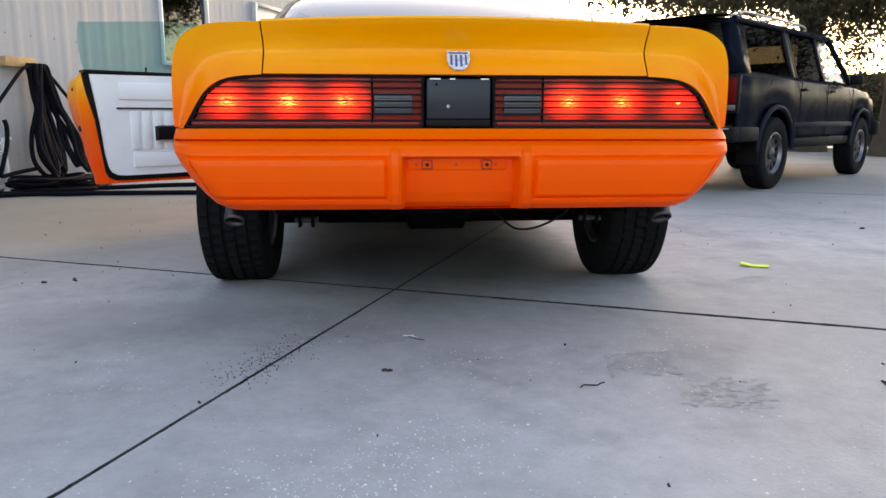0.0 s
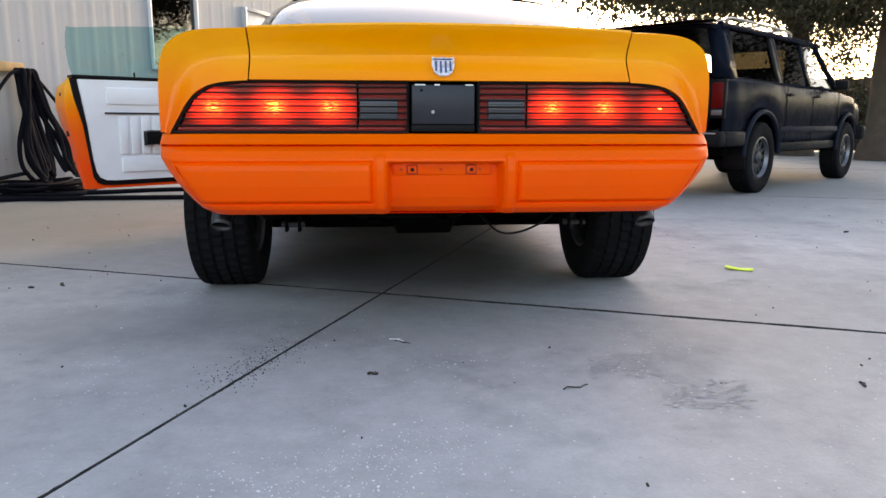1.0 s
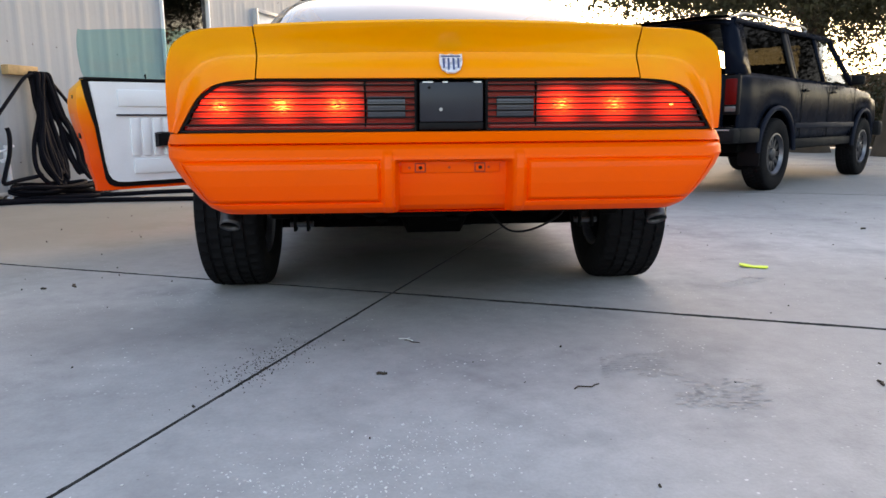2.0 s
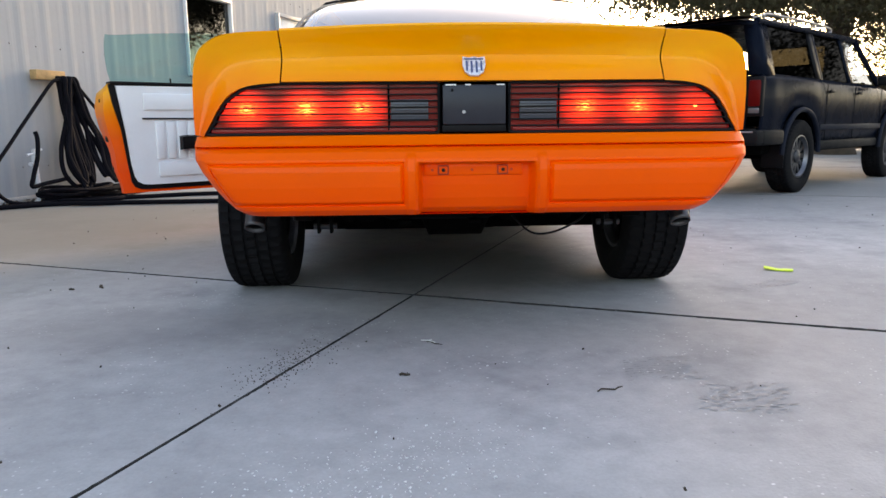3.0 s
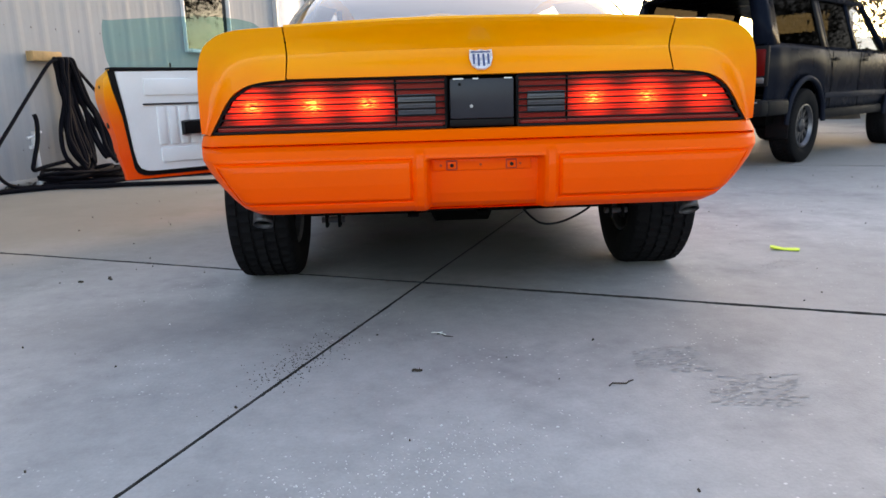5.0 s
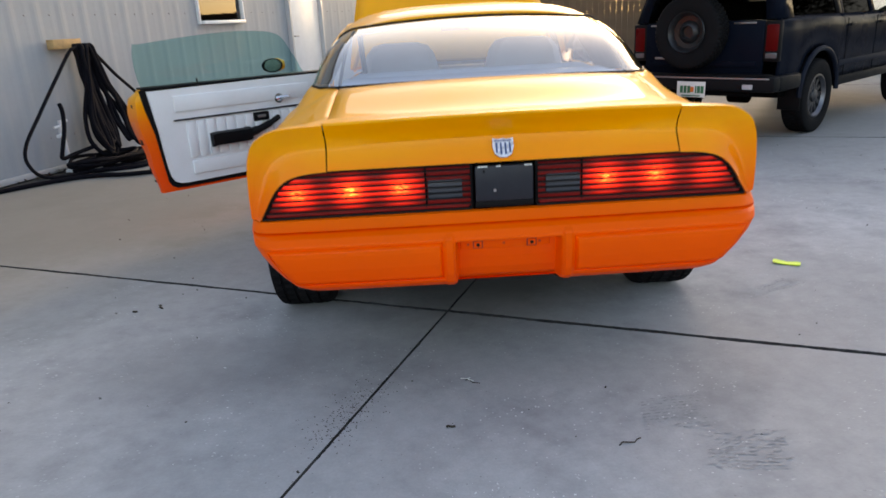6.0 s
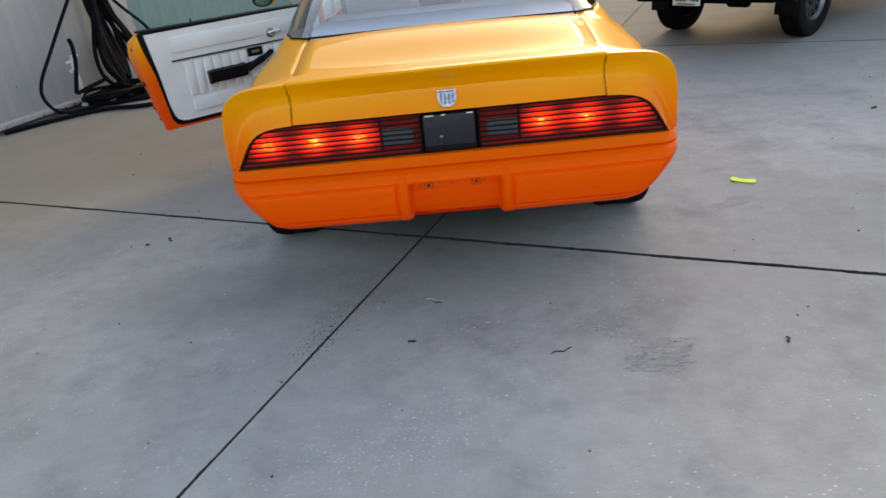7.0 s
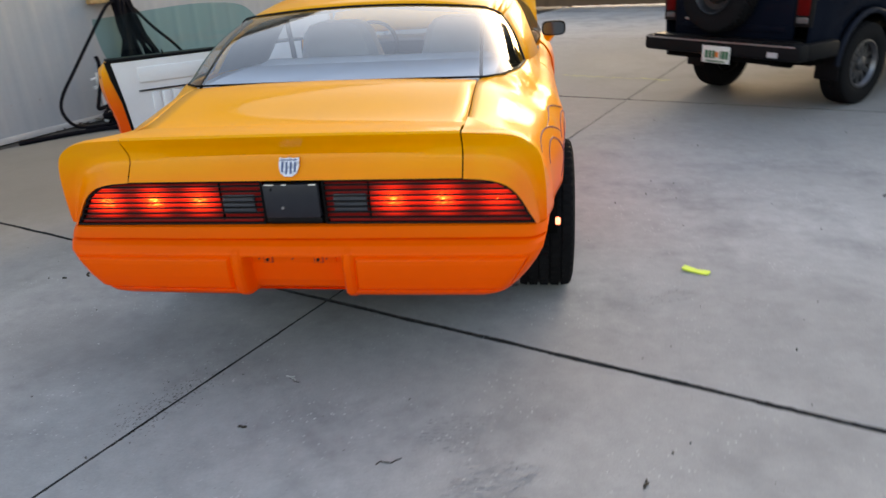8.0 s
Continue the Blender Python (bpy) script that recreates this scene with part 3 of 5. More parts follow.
def flank_skin(y0, y1, inner, side):
    n = max(6, int((y1 - y0) / 0.03))
    rows = []
    for k in range(n + 1):
        y = lerp(y0, y1, k / n)
        inn = inner(y) if callable(inner) else inner
        rows.append([(side * x, yy, z) for x, yy, z in flank(y, inn)])
    return grid(rows)


def q_inner(y):
    # deck seam, then the foot of the wrapped rear window and the roof pillar
    return 0.588 if y < 0.60 else curve_at([(0.60, 0.588), (0.66, 0.602), (0.70, 0.655), (0.81, 0.709), (0.95, 0.741), (1.15, 0.760), (1.95, 0.80)], y)


for side, nm in ((1, "right"), (-1, "left")):
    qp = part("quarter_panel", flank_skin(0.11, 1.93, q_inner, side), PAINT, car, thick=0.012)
    lip = [(side * (curve_at(W_T, REAR_AXLE[0] + 0.415 * math.cos(a)) - 0.03), REAR_AXLE[0] + 0.415 * math.cos(a), REAR_AXLE[1] + 0.02 + 0.415 * math.sin(a)) for a in (math.pi * 0.77 * k / 24 for k in range(25))]
    part("arch_lip", tube(lip, 0.012, 6), PAINT, qp)
    part("front_fender", flank_skin(3.22, 4.74, 0.72, side), PAINT, car, thick=0.012)
    if side > 0:
        part("door", flank_skin(1.94, 3.21, 0.80, side), PAINT, car, thick=0.012)
    part("rocker", box(side * 0.86, 2.55, 0.28, 0.08, 1.9, 0.22, 0.02), PAINT, car)
    # flame outlines on the flank
    for y0, z0, ln, up in ((0.55, 0.68, 0.55, 0.12), (0.70, 0.80, 0.6, 0.08), (0.32, 0.80, 0.40, 0.08), (0.26, 0.86, 0.50, 0.05), (0.50, 0.89, 0.55, 0.04)):
        pts = []
        for k in range(15):
            u = k / 14
            y, z = y0 + ln * u, z0 + up * math.sin(u * 4.4) * (0.4 + 0.6 * u)
            z = max(z, low_edge(y) + 0.03)
            sec = flank(y, 0.588)
            xs = next((lerp(p[0], q[0], (z - p[2]) / max(q[2] - p[2], 1e-4)) for p, q in zip(sec, sec[1:]) if p[2] <= z <= q[2]), sec[3][0])
            pts.append((side * (xs + 0.001), y, z))
        part("flame_line", tube(pts, [0.0014 + 0.0024 * math.sin(math.pi * k / 14) for k in range(15)], 6), FLAME_PINK, qp, "dark pink painted flame outline")
    # side marker lamp
    part("side_marker", box(side * 0.894, 0.30, 0.586, 0.018, 0.040, 0.017, 0.005), RED_LIT, car, "lit red side marker lamp")

# deck lid
rows = []
for k in range(22):
    y = lerp(0.10, 0.605, k / 21)
    zc = curve_at(ZI_T, y) + 0.007
    rows.append([(lerp(-0.583, 0.583, i / 20), y, zc + 0.012 * (1 - ((i - 10) / 10) ** 2) * smooth_step((y - 0.12) / 0.3) - 0.005 * (abs(i - 10) / 10) ** 3) for i in range(21)])
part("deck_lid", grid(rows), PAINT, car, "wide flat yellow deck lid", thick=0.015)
rows = [[(x, y, z) for x in (-0.60, 0, 0.60)] for y, z in ((0.05, 0.955), (0.62, 1.035))]
part("deck_gutter", grid(rows), MATT_BLACK, car, smooth=0)

# spoiler: a middle blade and two end caps
PROFILE = [(0.012, 0.848), (-0.004, 0.851), (0.008, 0.868), (0.022, 0.888), (0.036, 0.908), (0.040, 0.922), (0.034, 0.945), (0.018, 0.968), (0.002, 0.988), (-0.004, 0.997), (0.004, 1.004), (0.03, 1.006), (0.09, 1.003), (0.16, 0.999), (0.162, 0.96)]


def crown(x):
    return 0.012 * (1 - (x / 0.6) ** 2)


rows = [[(lerp(-0.5795, 0.5795, i / 24), y - 0.034 * (1 - (i / 12 - 1) ** 2) * smooth_step((z - 0.915) / 0.08), z + crown(lerp(-0.5795, 0.5795, i / 24)) * (0 if j < 2 else min(1, j / 8))) for i in range(25)] for j, (y, z) in enumerate(PROFILE)]
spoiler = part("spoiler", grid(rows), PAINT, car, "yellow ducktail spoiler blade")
LE = [(0.820, 0.690), (0.792, 0.738), (0.768, 0.778), (0.738, 0.812), (0.700, 0.833), (0.648, 0.844), (0.584, 0.848)]
OE = [(0.853, 0.696), (0.851, 0.765), (0.846, 0.845), (0.834, 0.912), (0.806, 0.958), (0.735, 0.990), (0.584, 0.999)]
for side in (1, -1):
    ls, os_ = spline([(x, 0, z) for x, z in LE], 5), spline([(x, 0, z) for x, z in OE], 5)
    rows = []
    for f, y in ((0.0, 0.022), (0.0, -0.002), (0.12, 0.008), (0.28, 0.024), (0.42, 0.038), (0.52, 0.040), (0.68, 0.032), (0.84, 0.014), (1.0, 0.000), (1.015, 0.014), (1.012, 0.03), (1.0, 0.05)):
        rows.append([(side * lerp(a.x, c.x, f), (y if f > 1 else y * min(1, (c - a).length / 0.13)) + (0.03 * (1 - k / 30) ** 2 if f > 0.05 else 0.0) * f, lerp(a.z, c.z, f)) for k, (a, c) in enumerate(zip(ls, os_))])
    sec = [Vector(p) for p in flank(0.20, 0.584) if p[2] > 0.67]
    run = [0.0]
    for p, q in zip(sec, sec[1:]):
        run.append(run[-1] + (q - p).length)
    foot = []
    for k in range(len(ls)):
        at = run[-1] * k / (len(ls) - 1)
        j = min(len(run) - 2, max(0, next((i for i in range(len(run) - 1) if at <= run[i + 1]), len(run) - 2)))
        p = sec[j].lerp(sec[j + 1], (at - run[j]) / max(run[j + 1] - run[j], 1e-6))
        foot.append(Vector((side * (p.x + 0.002), p.y, p.z + 0.002)))
    edge_row = [Vector(p) for p in rows[-1]]
    for f in (0.33, 0.67, 1.0):
        rows.append([p.lerp(q, f) for p, q in zip(edge_row, foot)])
    part("spoiler_end", grid(rows), PAINT, car, "yellow spoiler end cap")

# bumper cover: one moulded skin with two outlined panels and a plate recess
BUMP = [(0.692, 0.010, 0.850), (0.690, -0.018, 0.854), (0.665, -0.046, 0.854), (0.661, -0.052, 0.852), (0.6565, -0.032, 0.846), (0.652, -0.056, 0.850), (0.642, -0.076, 0.846), (0.622, -0.093, 0.840), (0.585, -0.099, 0.820), (0.540, -0.098, 0.790), (0.500, -0.092, 0.758), (0.470, -0.080, 0.731), (0.452, -0.055, 0.706), (0.446, 0.0, 0.685), (0.446, 0.10, 0.670)]


def smooth(a, c, v):
    t = max(0.0, min(1.0, (v - a) / (c - a)))
    return t * t * (3 - 2 * t)


def bump_row(z):
    for (za, ya, wa), (zb, yb, wb) in zip(BUMP, BUMP[1:]):
        if za >= z >= zb:
            t = (za - z) / max(za - zb, 1e-5)
            return lerp(ya, yb, t), lerp(wa, wb, t)
    return BUMP[-1][1:]


def relief(x, z):
    ax = abs(x)
    r = 0.058 * (1 - smooth(0.162, 0.178, ax)) * (1 - smooth(0.600, 0.612, z))
    r -= 0.008 * (smooth(0.178, 0.186, ax) - smooth(0.204, 0.214, ax)) * (1 - smooth(0.625, 0.640, z))
    out = lerp(0.722, 0.790, (z - 0.49) / 0.117)
    d = max(0.222 - ax, ax - out, 0.490 - z, z - 0.606)
    r -= 0.007 * (1 - smooth(-0.006, 0.0, d))
    r += 0.007 * max(0, 1 - abs(d - 0.003) / 0.0035)
    return r


zs = [0.692, 0.690, 0.683, 0.676, 0.670, 0.665, 0.661, 0.659, 0.6565, 0.654, 0.652, 0.648] + [0.645 - 0.0022 * k for k in range(85)] + [0.458, 0.455, 0.452, 0.449]
rows = []
for z in zs:
    y0, hw = bump_row(z)
    row = []
    for k in range(501):
        f = k / 250 - 1
        x = f * hw
        e = max(0.0, (abs(x) - (hw - 0.09)) / 0.09)
        row.append((x, y0 + 0.055 * e ** 3 + 0.012 * (abs(f)) ** 2 + relief(x, z), z))
    rows.append(row)
z, (y0, hw) = 0.446, (0.0, 0.685)
rows.append([((k / 250 - 1) * hw, 0.03 * max(0.0, (abs((k / 250 - 1) * hw) - (hw - 0.09)) / 0.09) ** 3, z) for k in range(501)])
rows.append([((k / 250 - 1) * 0.63, 0.12, z) for k in range(501)])
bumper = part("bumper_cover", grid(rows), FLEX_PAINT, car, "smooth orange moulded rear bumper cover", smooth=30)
for side in (1, -1):
    rows = []
    for k in range(9):
        f = k / 8
        rows.append([(side * lerp(bump_row(max(z, 0.449))[1], curve_at(W_T, 0.68) - 0.035, f), lerp(bump_row(max(z, 0.449))[0] + 0.066, 0.68, f), lerp(z, lerp(0.64, 0.60, (0.692 - z) / 0.23), f)) for z in (0.692, 0.676, 0.664, 0.62, 0.56, 0.50, 0.46)])
    part("bumper_side", grid(rows), FLEX_PAINT, bumper, thick=0.006)
part("plate_ledge", box(-0.008, -0.041, 0.588, 0.30, 0.012, 0.040, 0.005), FLEX_PAINT, bumper)
# shade round the nuts and in the holes is painted as darker orange
for x in (-0.099, 0.081):
    nut = part("plate_nut", box(x, -0.047, 0.585, 0.034, 0.008, 0.030, 0.003), NUT_SHADE, bumper, "dark-edged square plate nut")
    part("nut_face", box(x, -0.052, 0.585, 0.025, 0.006, 0.021, 0.002), FLEX_PAINT, nut)
    part("plate_screw", lathe([(-0.004, 0.0001), (-0.004, 0.0055), (0.004, 0.0055)], "Y", 10, None, Matrix.Translation((x, -0.0555, 0.585))), BLACK, nut)
for x in (-0.132, -0.012, 0.108):
    part("plate_hole", lathe([(-0.002, 0.0001), (-0.002, 0.004), (0.003, 0.004)], "Y", 8, None, Matrix.Translation((x, -0.0475, 0.585))), NUT_SHADE, bumper)
part("paint_chip", box(-0.765, -0.047, 0.603, 0.012, 0.004, 0.004, 0.001), WHITE_PAINT, bumper, "small scuff down to white primer")
part("paint_chip", box(-0.60, -0.070, 0.632, 0.022, 0.004, 0.003, 0.001), WHITE_PAINT, bumper, "small scuff down to white primer")

# lamp panel
part("lamp_panel", prism([(-0.84, 0.680), (0.84, 0.680), (0.80, 0.80), (0.70, 0.855), (-0.70, 0.855), (-0.80, 0.80)], 0.045, 0.06), MATT_BLACK, car)
bulb_glow = glow("bulb", (1.0, 0.17, 0.04), 2.4)


def lamp_outer(z):
    return 0.812 if z < 0.70 else curve_at([(0.695, 0.812), (0.74, 0.785), (0.78, 0.762), (0.815, 0.728), (0.836, 0.68), (0.842, 0.64)], z)


for side in (1, -1):
    bulbs = [(0.345, 0.772, 1.0), (0.512, 0.772, 1.05 if side < 0 else 1.0), (0.692, 0.770, 1.0 if side < 0 else 0.72)]
    lens_mat = lamp_lens("tail_lens_right" if side > 0 else "tail_lens_left", [(side * x, z, k) for x, z, k in bulbs], 1.25)
    outline = [(side * 0.262, 0.702), (side * 0.262, 0.842)] + [(side * (lamp_outer(z) - 0.008), z) for z in (0.842, 0.836, 0.825, 0.81, 0.79, 0.77, 0.75, 0.73, 0.715, 0.702)]
    lamp = part("tail_lamp", prism(outline, 0.020, 0.040), lens_mat, car, "lit red tail lamp behind black louvres")
    part("lamp_frame", tube([(side * 0.60, 0.008, 0.846)] + [(side * lamp_outer(z), 0.008, z) for z in (0.841, 0.836, 0.825, 0.81, 0.79, 0.77, 0.75, 0.73, 0.715, 0.70, 0.697)] + [(side * 0.79, 0.008, 0.6955), (side * 0.11, 0.008, 0.6955), (side * 0.108, 0.008, 0.70), (side * 0.108, 0.008, 0.84), (side * 0.112, 0.008, 0.845), (side * 0.60, 0.008, 0.846)], 0.005, 6), BLACK, lamp)
    part("inner_lens", prism([(side * 0.112, 0.702), (side * 0.112, 0.842), (side * 0.258, 0.842), (side * 0.258, 0.702)], 0.020, 0.040), TAIL_RED, lamp, "unlit dark red inner lens")
    part("lower_lens", box(side * 0.46, 0.018, 0.705, 0.68, 0.010, 0.016, 0.002), TAIL_RED, lamp, "dark red reflector strip")
    rev = part("reverse_lens", box(side * 0.197, 0.014, 0.764, 0.115, 0.012, 0.066, 0.003), SMOKE_LENS, lamp, "grey reversing lamp lens")
    for k in range(3):
        part("reverse_rib", box(side * 0.197, 0.006, 0.748 + 0.017 * k, 0.112, 0.006, 0.004, 0.001), SMOKE_LENS, rev)
    for x in (0.262,):
        part("lens_divider", box(side * x, 0.016, 0.772, 0.004, 0.008, 0.135, 0.001), MATT_BLACK, lamp)
    for k in range(7):
        z = 0.7155 + 0.0192 * k
        x1 = lamp_outer(z) - 0.004
        part("louvre", box(side * (0.112 + x1) / 2, 0.006, z, x1 - 0.112, 0.011, 0.0046, 0.0012), BLACK, lamp)
    for x, z, k in bulbs:
        part("bulb", lathe([(-0.004, 0.0001), (-0.003, 0.006), (0.0, 0.009), (0.004, 0.009)], "Y", 12, None, Matrix.Translation((side * x, 0.0185, z)) @ Matrix.Diagonal((0.7, 1, 0.4, 1))), bulb_glow, lamp, "glowing bulb")

panel = part("filler_panel", box(-0.001, 0.004, 0.779, 0.192, 0.03, 0.118, 0.004), PANEL_GREY, car, "dark grey centre panel")
part("panel_lock", lathe([(-0.003, 0.0001), (-0.003, 0.005), (0.004, 0.006)], "Y", 10, None, Matrix.Translation((-0.033, -0.012, 0.757))), STEEL, panel)
part("panel_foot", box(-0.001, 0.012, 0.708, 0.196, 0.03, 0.022, 0.003), BLACK, panel, "black strip under the panel")
part("panel_bolt", lathe([(-0.003, 0.0001), (-0.003, 0.004), (0.004, 0.005)], "Y", 8, None, Matrix.Translation((-0.068, -0.012, 0.822))), BLACK, panel)
for x, w in ((-0.072, 0.032), (-0.02, 0.016), (0.078, 0.024)):
    part("worn_edge", box(x, -0.011, 0.8375, w, 0.004, 0.004), PLATE_WHITE, panel, "pale worn edge")

# plain shield emblem
sh = [(-0.034, 0.926), (-0.014, 0.922), (0.0, 0.926), (0.014, 0.922), (0.034, 0.926), (0.035, 0.896), (0.028, 0.872), (0.012, 0.860), (-0.012, 0.860), (-0.028, 0.872), (-0.035, 0.896)]
EM = Matrix.Translation((0.0, 0.0115, 0.8935)) @ pose(0, 0, 0, -30, 0, 0)
emblem = part("emblem", prism([(x, z - 0.8935) for x, z in sh], -0.0035, 0.004, None, EM), EMBLEM_WHITE, car, "small silver shield emblem with blue bars")
for x, z, w, h, r in ((0, 0.916, 0.058, 0.0035, 0), (-0.022, 0.892, 0.006, 0.034, 0), (-0.0075, 0.889, 0.006, 0.040, 0), (0.0075, 0.889, 0.006, 0.040, 0), (0.022, 0.892, 0.006, 0.034, 0)):
    part("emblem_bar", box(0, 0, 0, w, 0.003, h, 0, None, EM @ Matrix.Translation((x, -0.0045, z - 0.8935)) @ pose(0, 0, 0, 0, r, 0)), EMBLEM_BLUE, emblem)

# greenhouse: wrapped rear window, roof, pillars
ROOF = [(1.235, 1.316), (1.28, 1.332), (1.42, 1.352), (1.7, 1.374), (2.1, 1.388), (2.45, 1.382), (2.65, 1.368), (2.80, 1.342)]


def rear_window_row(f):
    """Points across the rear window at height fraction f."""
    row = []
    for k in range(33):
        s = k / 16 - 1
        a, sg = abs(s), (1 if s >= 0 else -1)
        if a <= 0.8:
            t = a / 0.8
            low, top = (0.590 * t, 0.610 + 0.05 * t * t, 1.070 - 0.010 * t * t), (0.568 * t, 1.235 + 0.01 * t * t, 1.312 - 0.030 * t * t)
        else:
            t = (a - 0.8) / 0.2
            low = (lerp(0.590, 0.757, math.sin(t * math.pi / 2)), 0.660 + 0.46 * (1 - math.cos(t * math.pi / 2)) + 0.03 * t, 1.060 - 0.012 * t)
            top = (lerp(0.568, 0.650, math.sin(t * math.pi / 2)), 1.245 + 0.11 * t, 1.282 - 0.055 * t)
        bow = 0.035 * math.sin(math.pi * f)
        row.append((sg * lerp(low[0], top[0], f), lerp(low[1], top[1], f) - bow * 0.4, lerp(low[2], top[2], f) + bow * 0.8))
    return row


rows = [rear_window_row(k / 10) for k in range(11)]
rw = part("rear_window", grid(rows), REAR_GLASS, car, "tinted wraparound rear window")
rim = rows[0] + [r[-1] for r in rows[1:-1]] + rows[-1][::-1] + [r[0] for r in rows[-2:0:-1]]
part("window_seal", tube([Vector(p) + Vector((0, -0.002, 0.002)) for p in rim + rim[:1]], 0.005, 6), BLACK, rw)

for side in (1, -1):
    k = 16 + side * 13
    part("window_garnish", tube([Vector(r[k]) + Vector((-side * 0.012, 0.014, -0.010)) for r in rows], 0.007, 6), BLACK, rw, "dark garnish strip where the glass bends")

rows = []
for y, zc in ROOF:
    hw = curve_at([(1.23, 0.615), (1.6, 0.642), (2.0, 0.655), (2.5, 0.648), (2.82, 0.62)], y)
    rows.append([(hw * s, y + (0.0 if y > 1.25 else 0.02 * s * s), zc - 0.055 * abs(s) ** 2.6 - 0.03 * abs(s) ** 8) for s in (k / 12 - 1 for k in range(25))])
roof = part("roof", grid(rows), PAINT, car, thick=0.02)
for side in (1, -1):
    edge = rear_window_row(0.0)[-1 if side > 0 else 0], rear_window_row(0.35)[-1 if side > 0 else 0], rear_window_row(0.7)[-1 if side > 0 else 0], rear_window_row(1.0)[-1 if side > 0 else 0]
    fwd = [(side * 0.815, 1.93, 0.985), (side * 0.775, 1.96, 1.09), (side * 0.730, 1.99, 1.20), (side * 0.672, 2.02, 1.290)]
    rows = []
    for e, f in zip(edge, fwd):
        e, f = Vector(e), Vector(f)
        rows.append([e.lerp(f, t) + Vector((side * 0.018 * math.sin(math.pi * t), 0, 0)) for t in (0, 0.25, 0.5, 0.75, 1)])
    pil = part("roof_pillar", grid(rows), PAINT, car, thick=0.02)
    sail = grid([[edge[3], (side * 0.600, 1.27, 1.240)], [Vector(edge[3]).lerp(Vector(fwd[3]), 0.5) + Vector((side * 0.018, 0, 0)), (side * 0.632, 1.66, 1.288)], [fwd[3], (side * 0.648, 2.05, 1.303)]])
    part("pillar_cap", sail, PAINT, pil, thick=0.015)
    part("drip_rail", tube(spline([(side * 0.658, 1.95, 1.287), (side * 0.660, 2.4, 1.297), (side * 0.63, 2.80, 1.27), (side * 0.76, 3.30, 0.965)], 6), [0.004] + [0.013] * 18, 8), PAINT, car)
    if side > 0:
        g = grid([[(0.815, 1.95, 0.985), (0.83, 3.18, 0.965)], [(0.70, 2.03, 1.24), (0.72, 2.95, 1.20)], [(0.655, 2.06, 1.295), (0.645, 2.80, 1.285)]])
        part("side_window", g, REAR_GLASS, car)
ws = grid([[(x * 0.78, 3.36 - 0.12 * x * x, 0.965) for x in (k / 8 - 1 for k in range(17))], [(x * 0.61, 2.83 - 0.05 * x * x, 1.335 - 0.04 * x * x) for x in (k / 8 - 1 for k in range(17))]])
part("windscreen", ws, CLEAR_GLASS, car)

# raised hood at the far end
rows = []
for k in range(8):
    f = k / 7
    rows.append([(0.80 * s * lerp(1.0, 0.88, f), 3.42 + 0.80 * f, 0.96 + 0.80 * f + 0.03 * (1 - s * s) + 0.05 * math.sin(math.pi * f)) for s in (i / 8 - 1 for i in range(17))])
part("hood", grid(rows), PAINT, car, "raised yellow hood", thick=0.03)
part("nose", capped([[(sx * w, y, z) for sx, z in ((-1, 0.30), (1, 0.30), (1, 0.70), (0.8, 0.78), (-0.8, 0.78), (-1, 0.70))] for y, w in ((4.70, 0.82), (4.85, 0.76), (4.95, 0.60))]), PAINT, car)
part("engine_bay", box(0, 4.0, 0.60, 1.4, 1.3, 0.3, 0.02), MATT_BLACK, car)

# underbody
part("floor_pan", box(0, 2.65, 0.30, 1.62, 2.6, 0.19, 0.02), MATT_BLACK, car)
# unseen panel added at the front to keep light from under the car
part("front_light_block", box(0, 4.55, 0.26, 1.60, 0.10, 0.30, 0.03), BLACK, car)
part("trunk_floor", box(0, 0.55, 0.52, 1.36, 1.0, 0.10, 0.03), MATT_BLACK, car)
part("fuel_tank", box(-0.10, 0.50, 0.455, 0.42, 0.55, 0.12, 0.04), MATT_BLACK, car)
part("tank_strap", box(-0.22, 0.50, 0.391, 0.04, 0.57, 0.012, 0.003), MATT_BLACK, car)
part("tank_strap", box(0.02, 0.50, 0.391, 0.04, 0.57, 0.012, 0.003), MATT_BLACK, car)
part("rear_axle", tube([(x, 1.04, 0.35) for x in (-0.72, -0.16, -0.12, 0.12, 0.16, 0.72)], [0.045, 0.045, 0.13, 0.13, 0.045, 0.045], 16), MATT_BLACK, car)
# bar added below the floor to darken the ground behind the axle
part("floor_light_block", box(-0.16, 1.48, 0.26, 0.80, 0.09, 0.14, 0.02), MATT_BLACK, car)
part("drive_shaft", tube([(0, 1.0, 0.33), (0, 2.4, 0.27)], 0.035, 12), MATT_BLACK, car)
part("under_wire", tube(spline([(0.16, 0.30, 0.40), (0.22, 0.25, 0.345), (0.30, 0.25, 0.345), (0.40, 0.28, 0.385), (0.44, 0.30, 0.43)], 6), 0.004, 6), BLACK, car, "loose hanging wire")
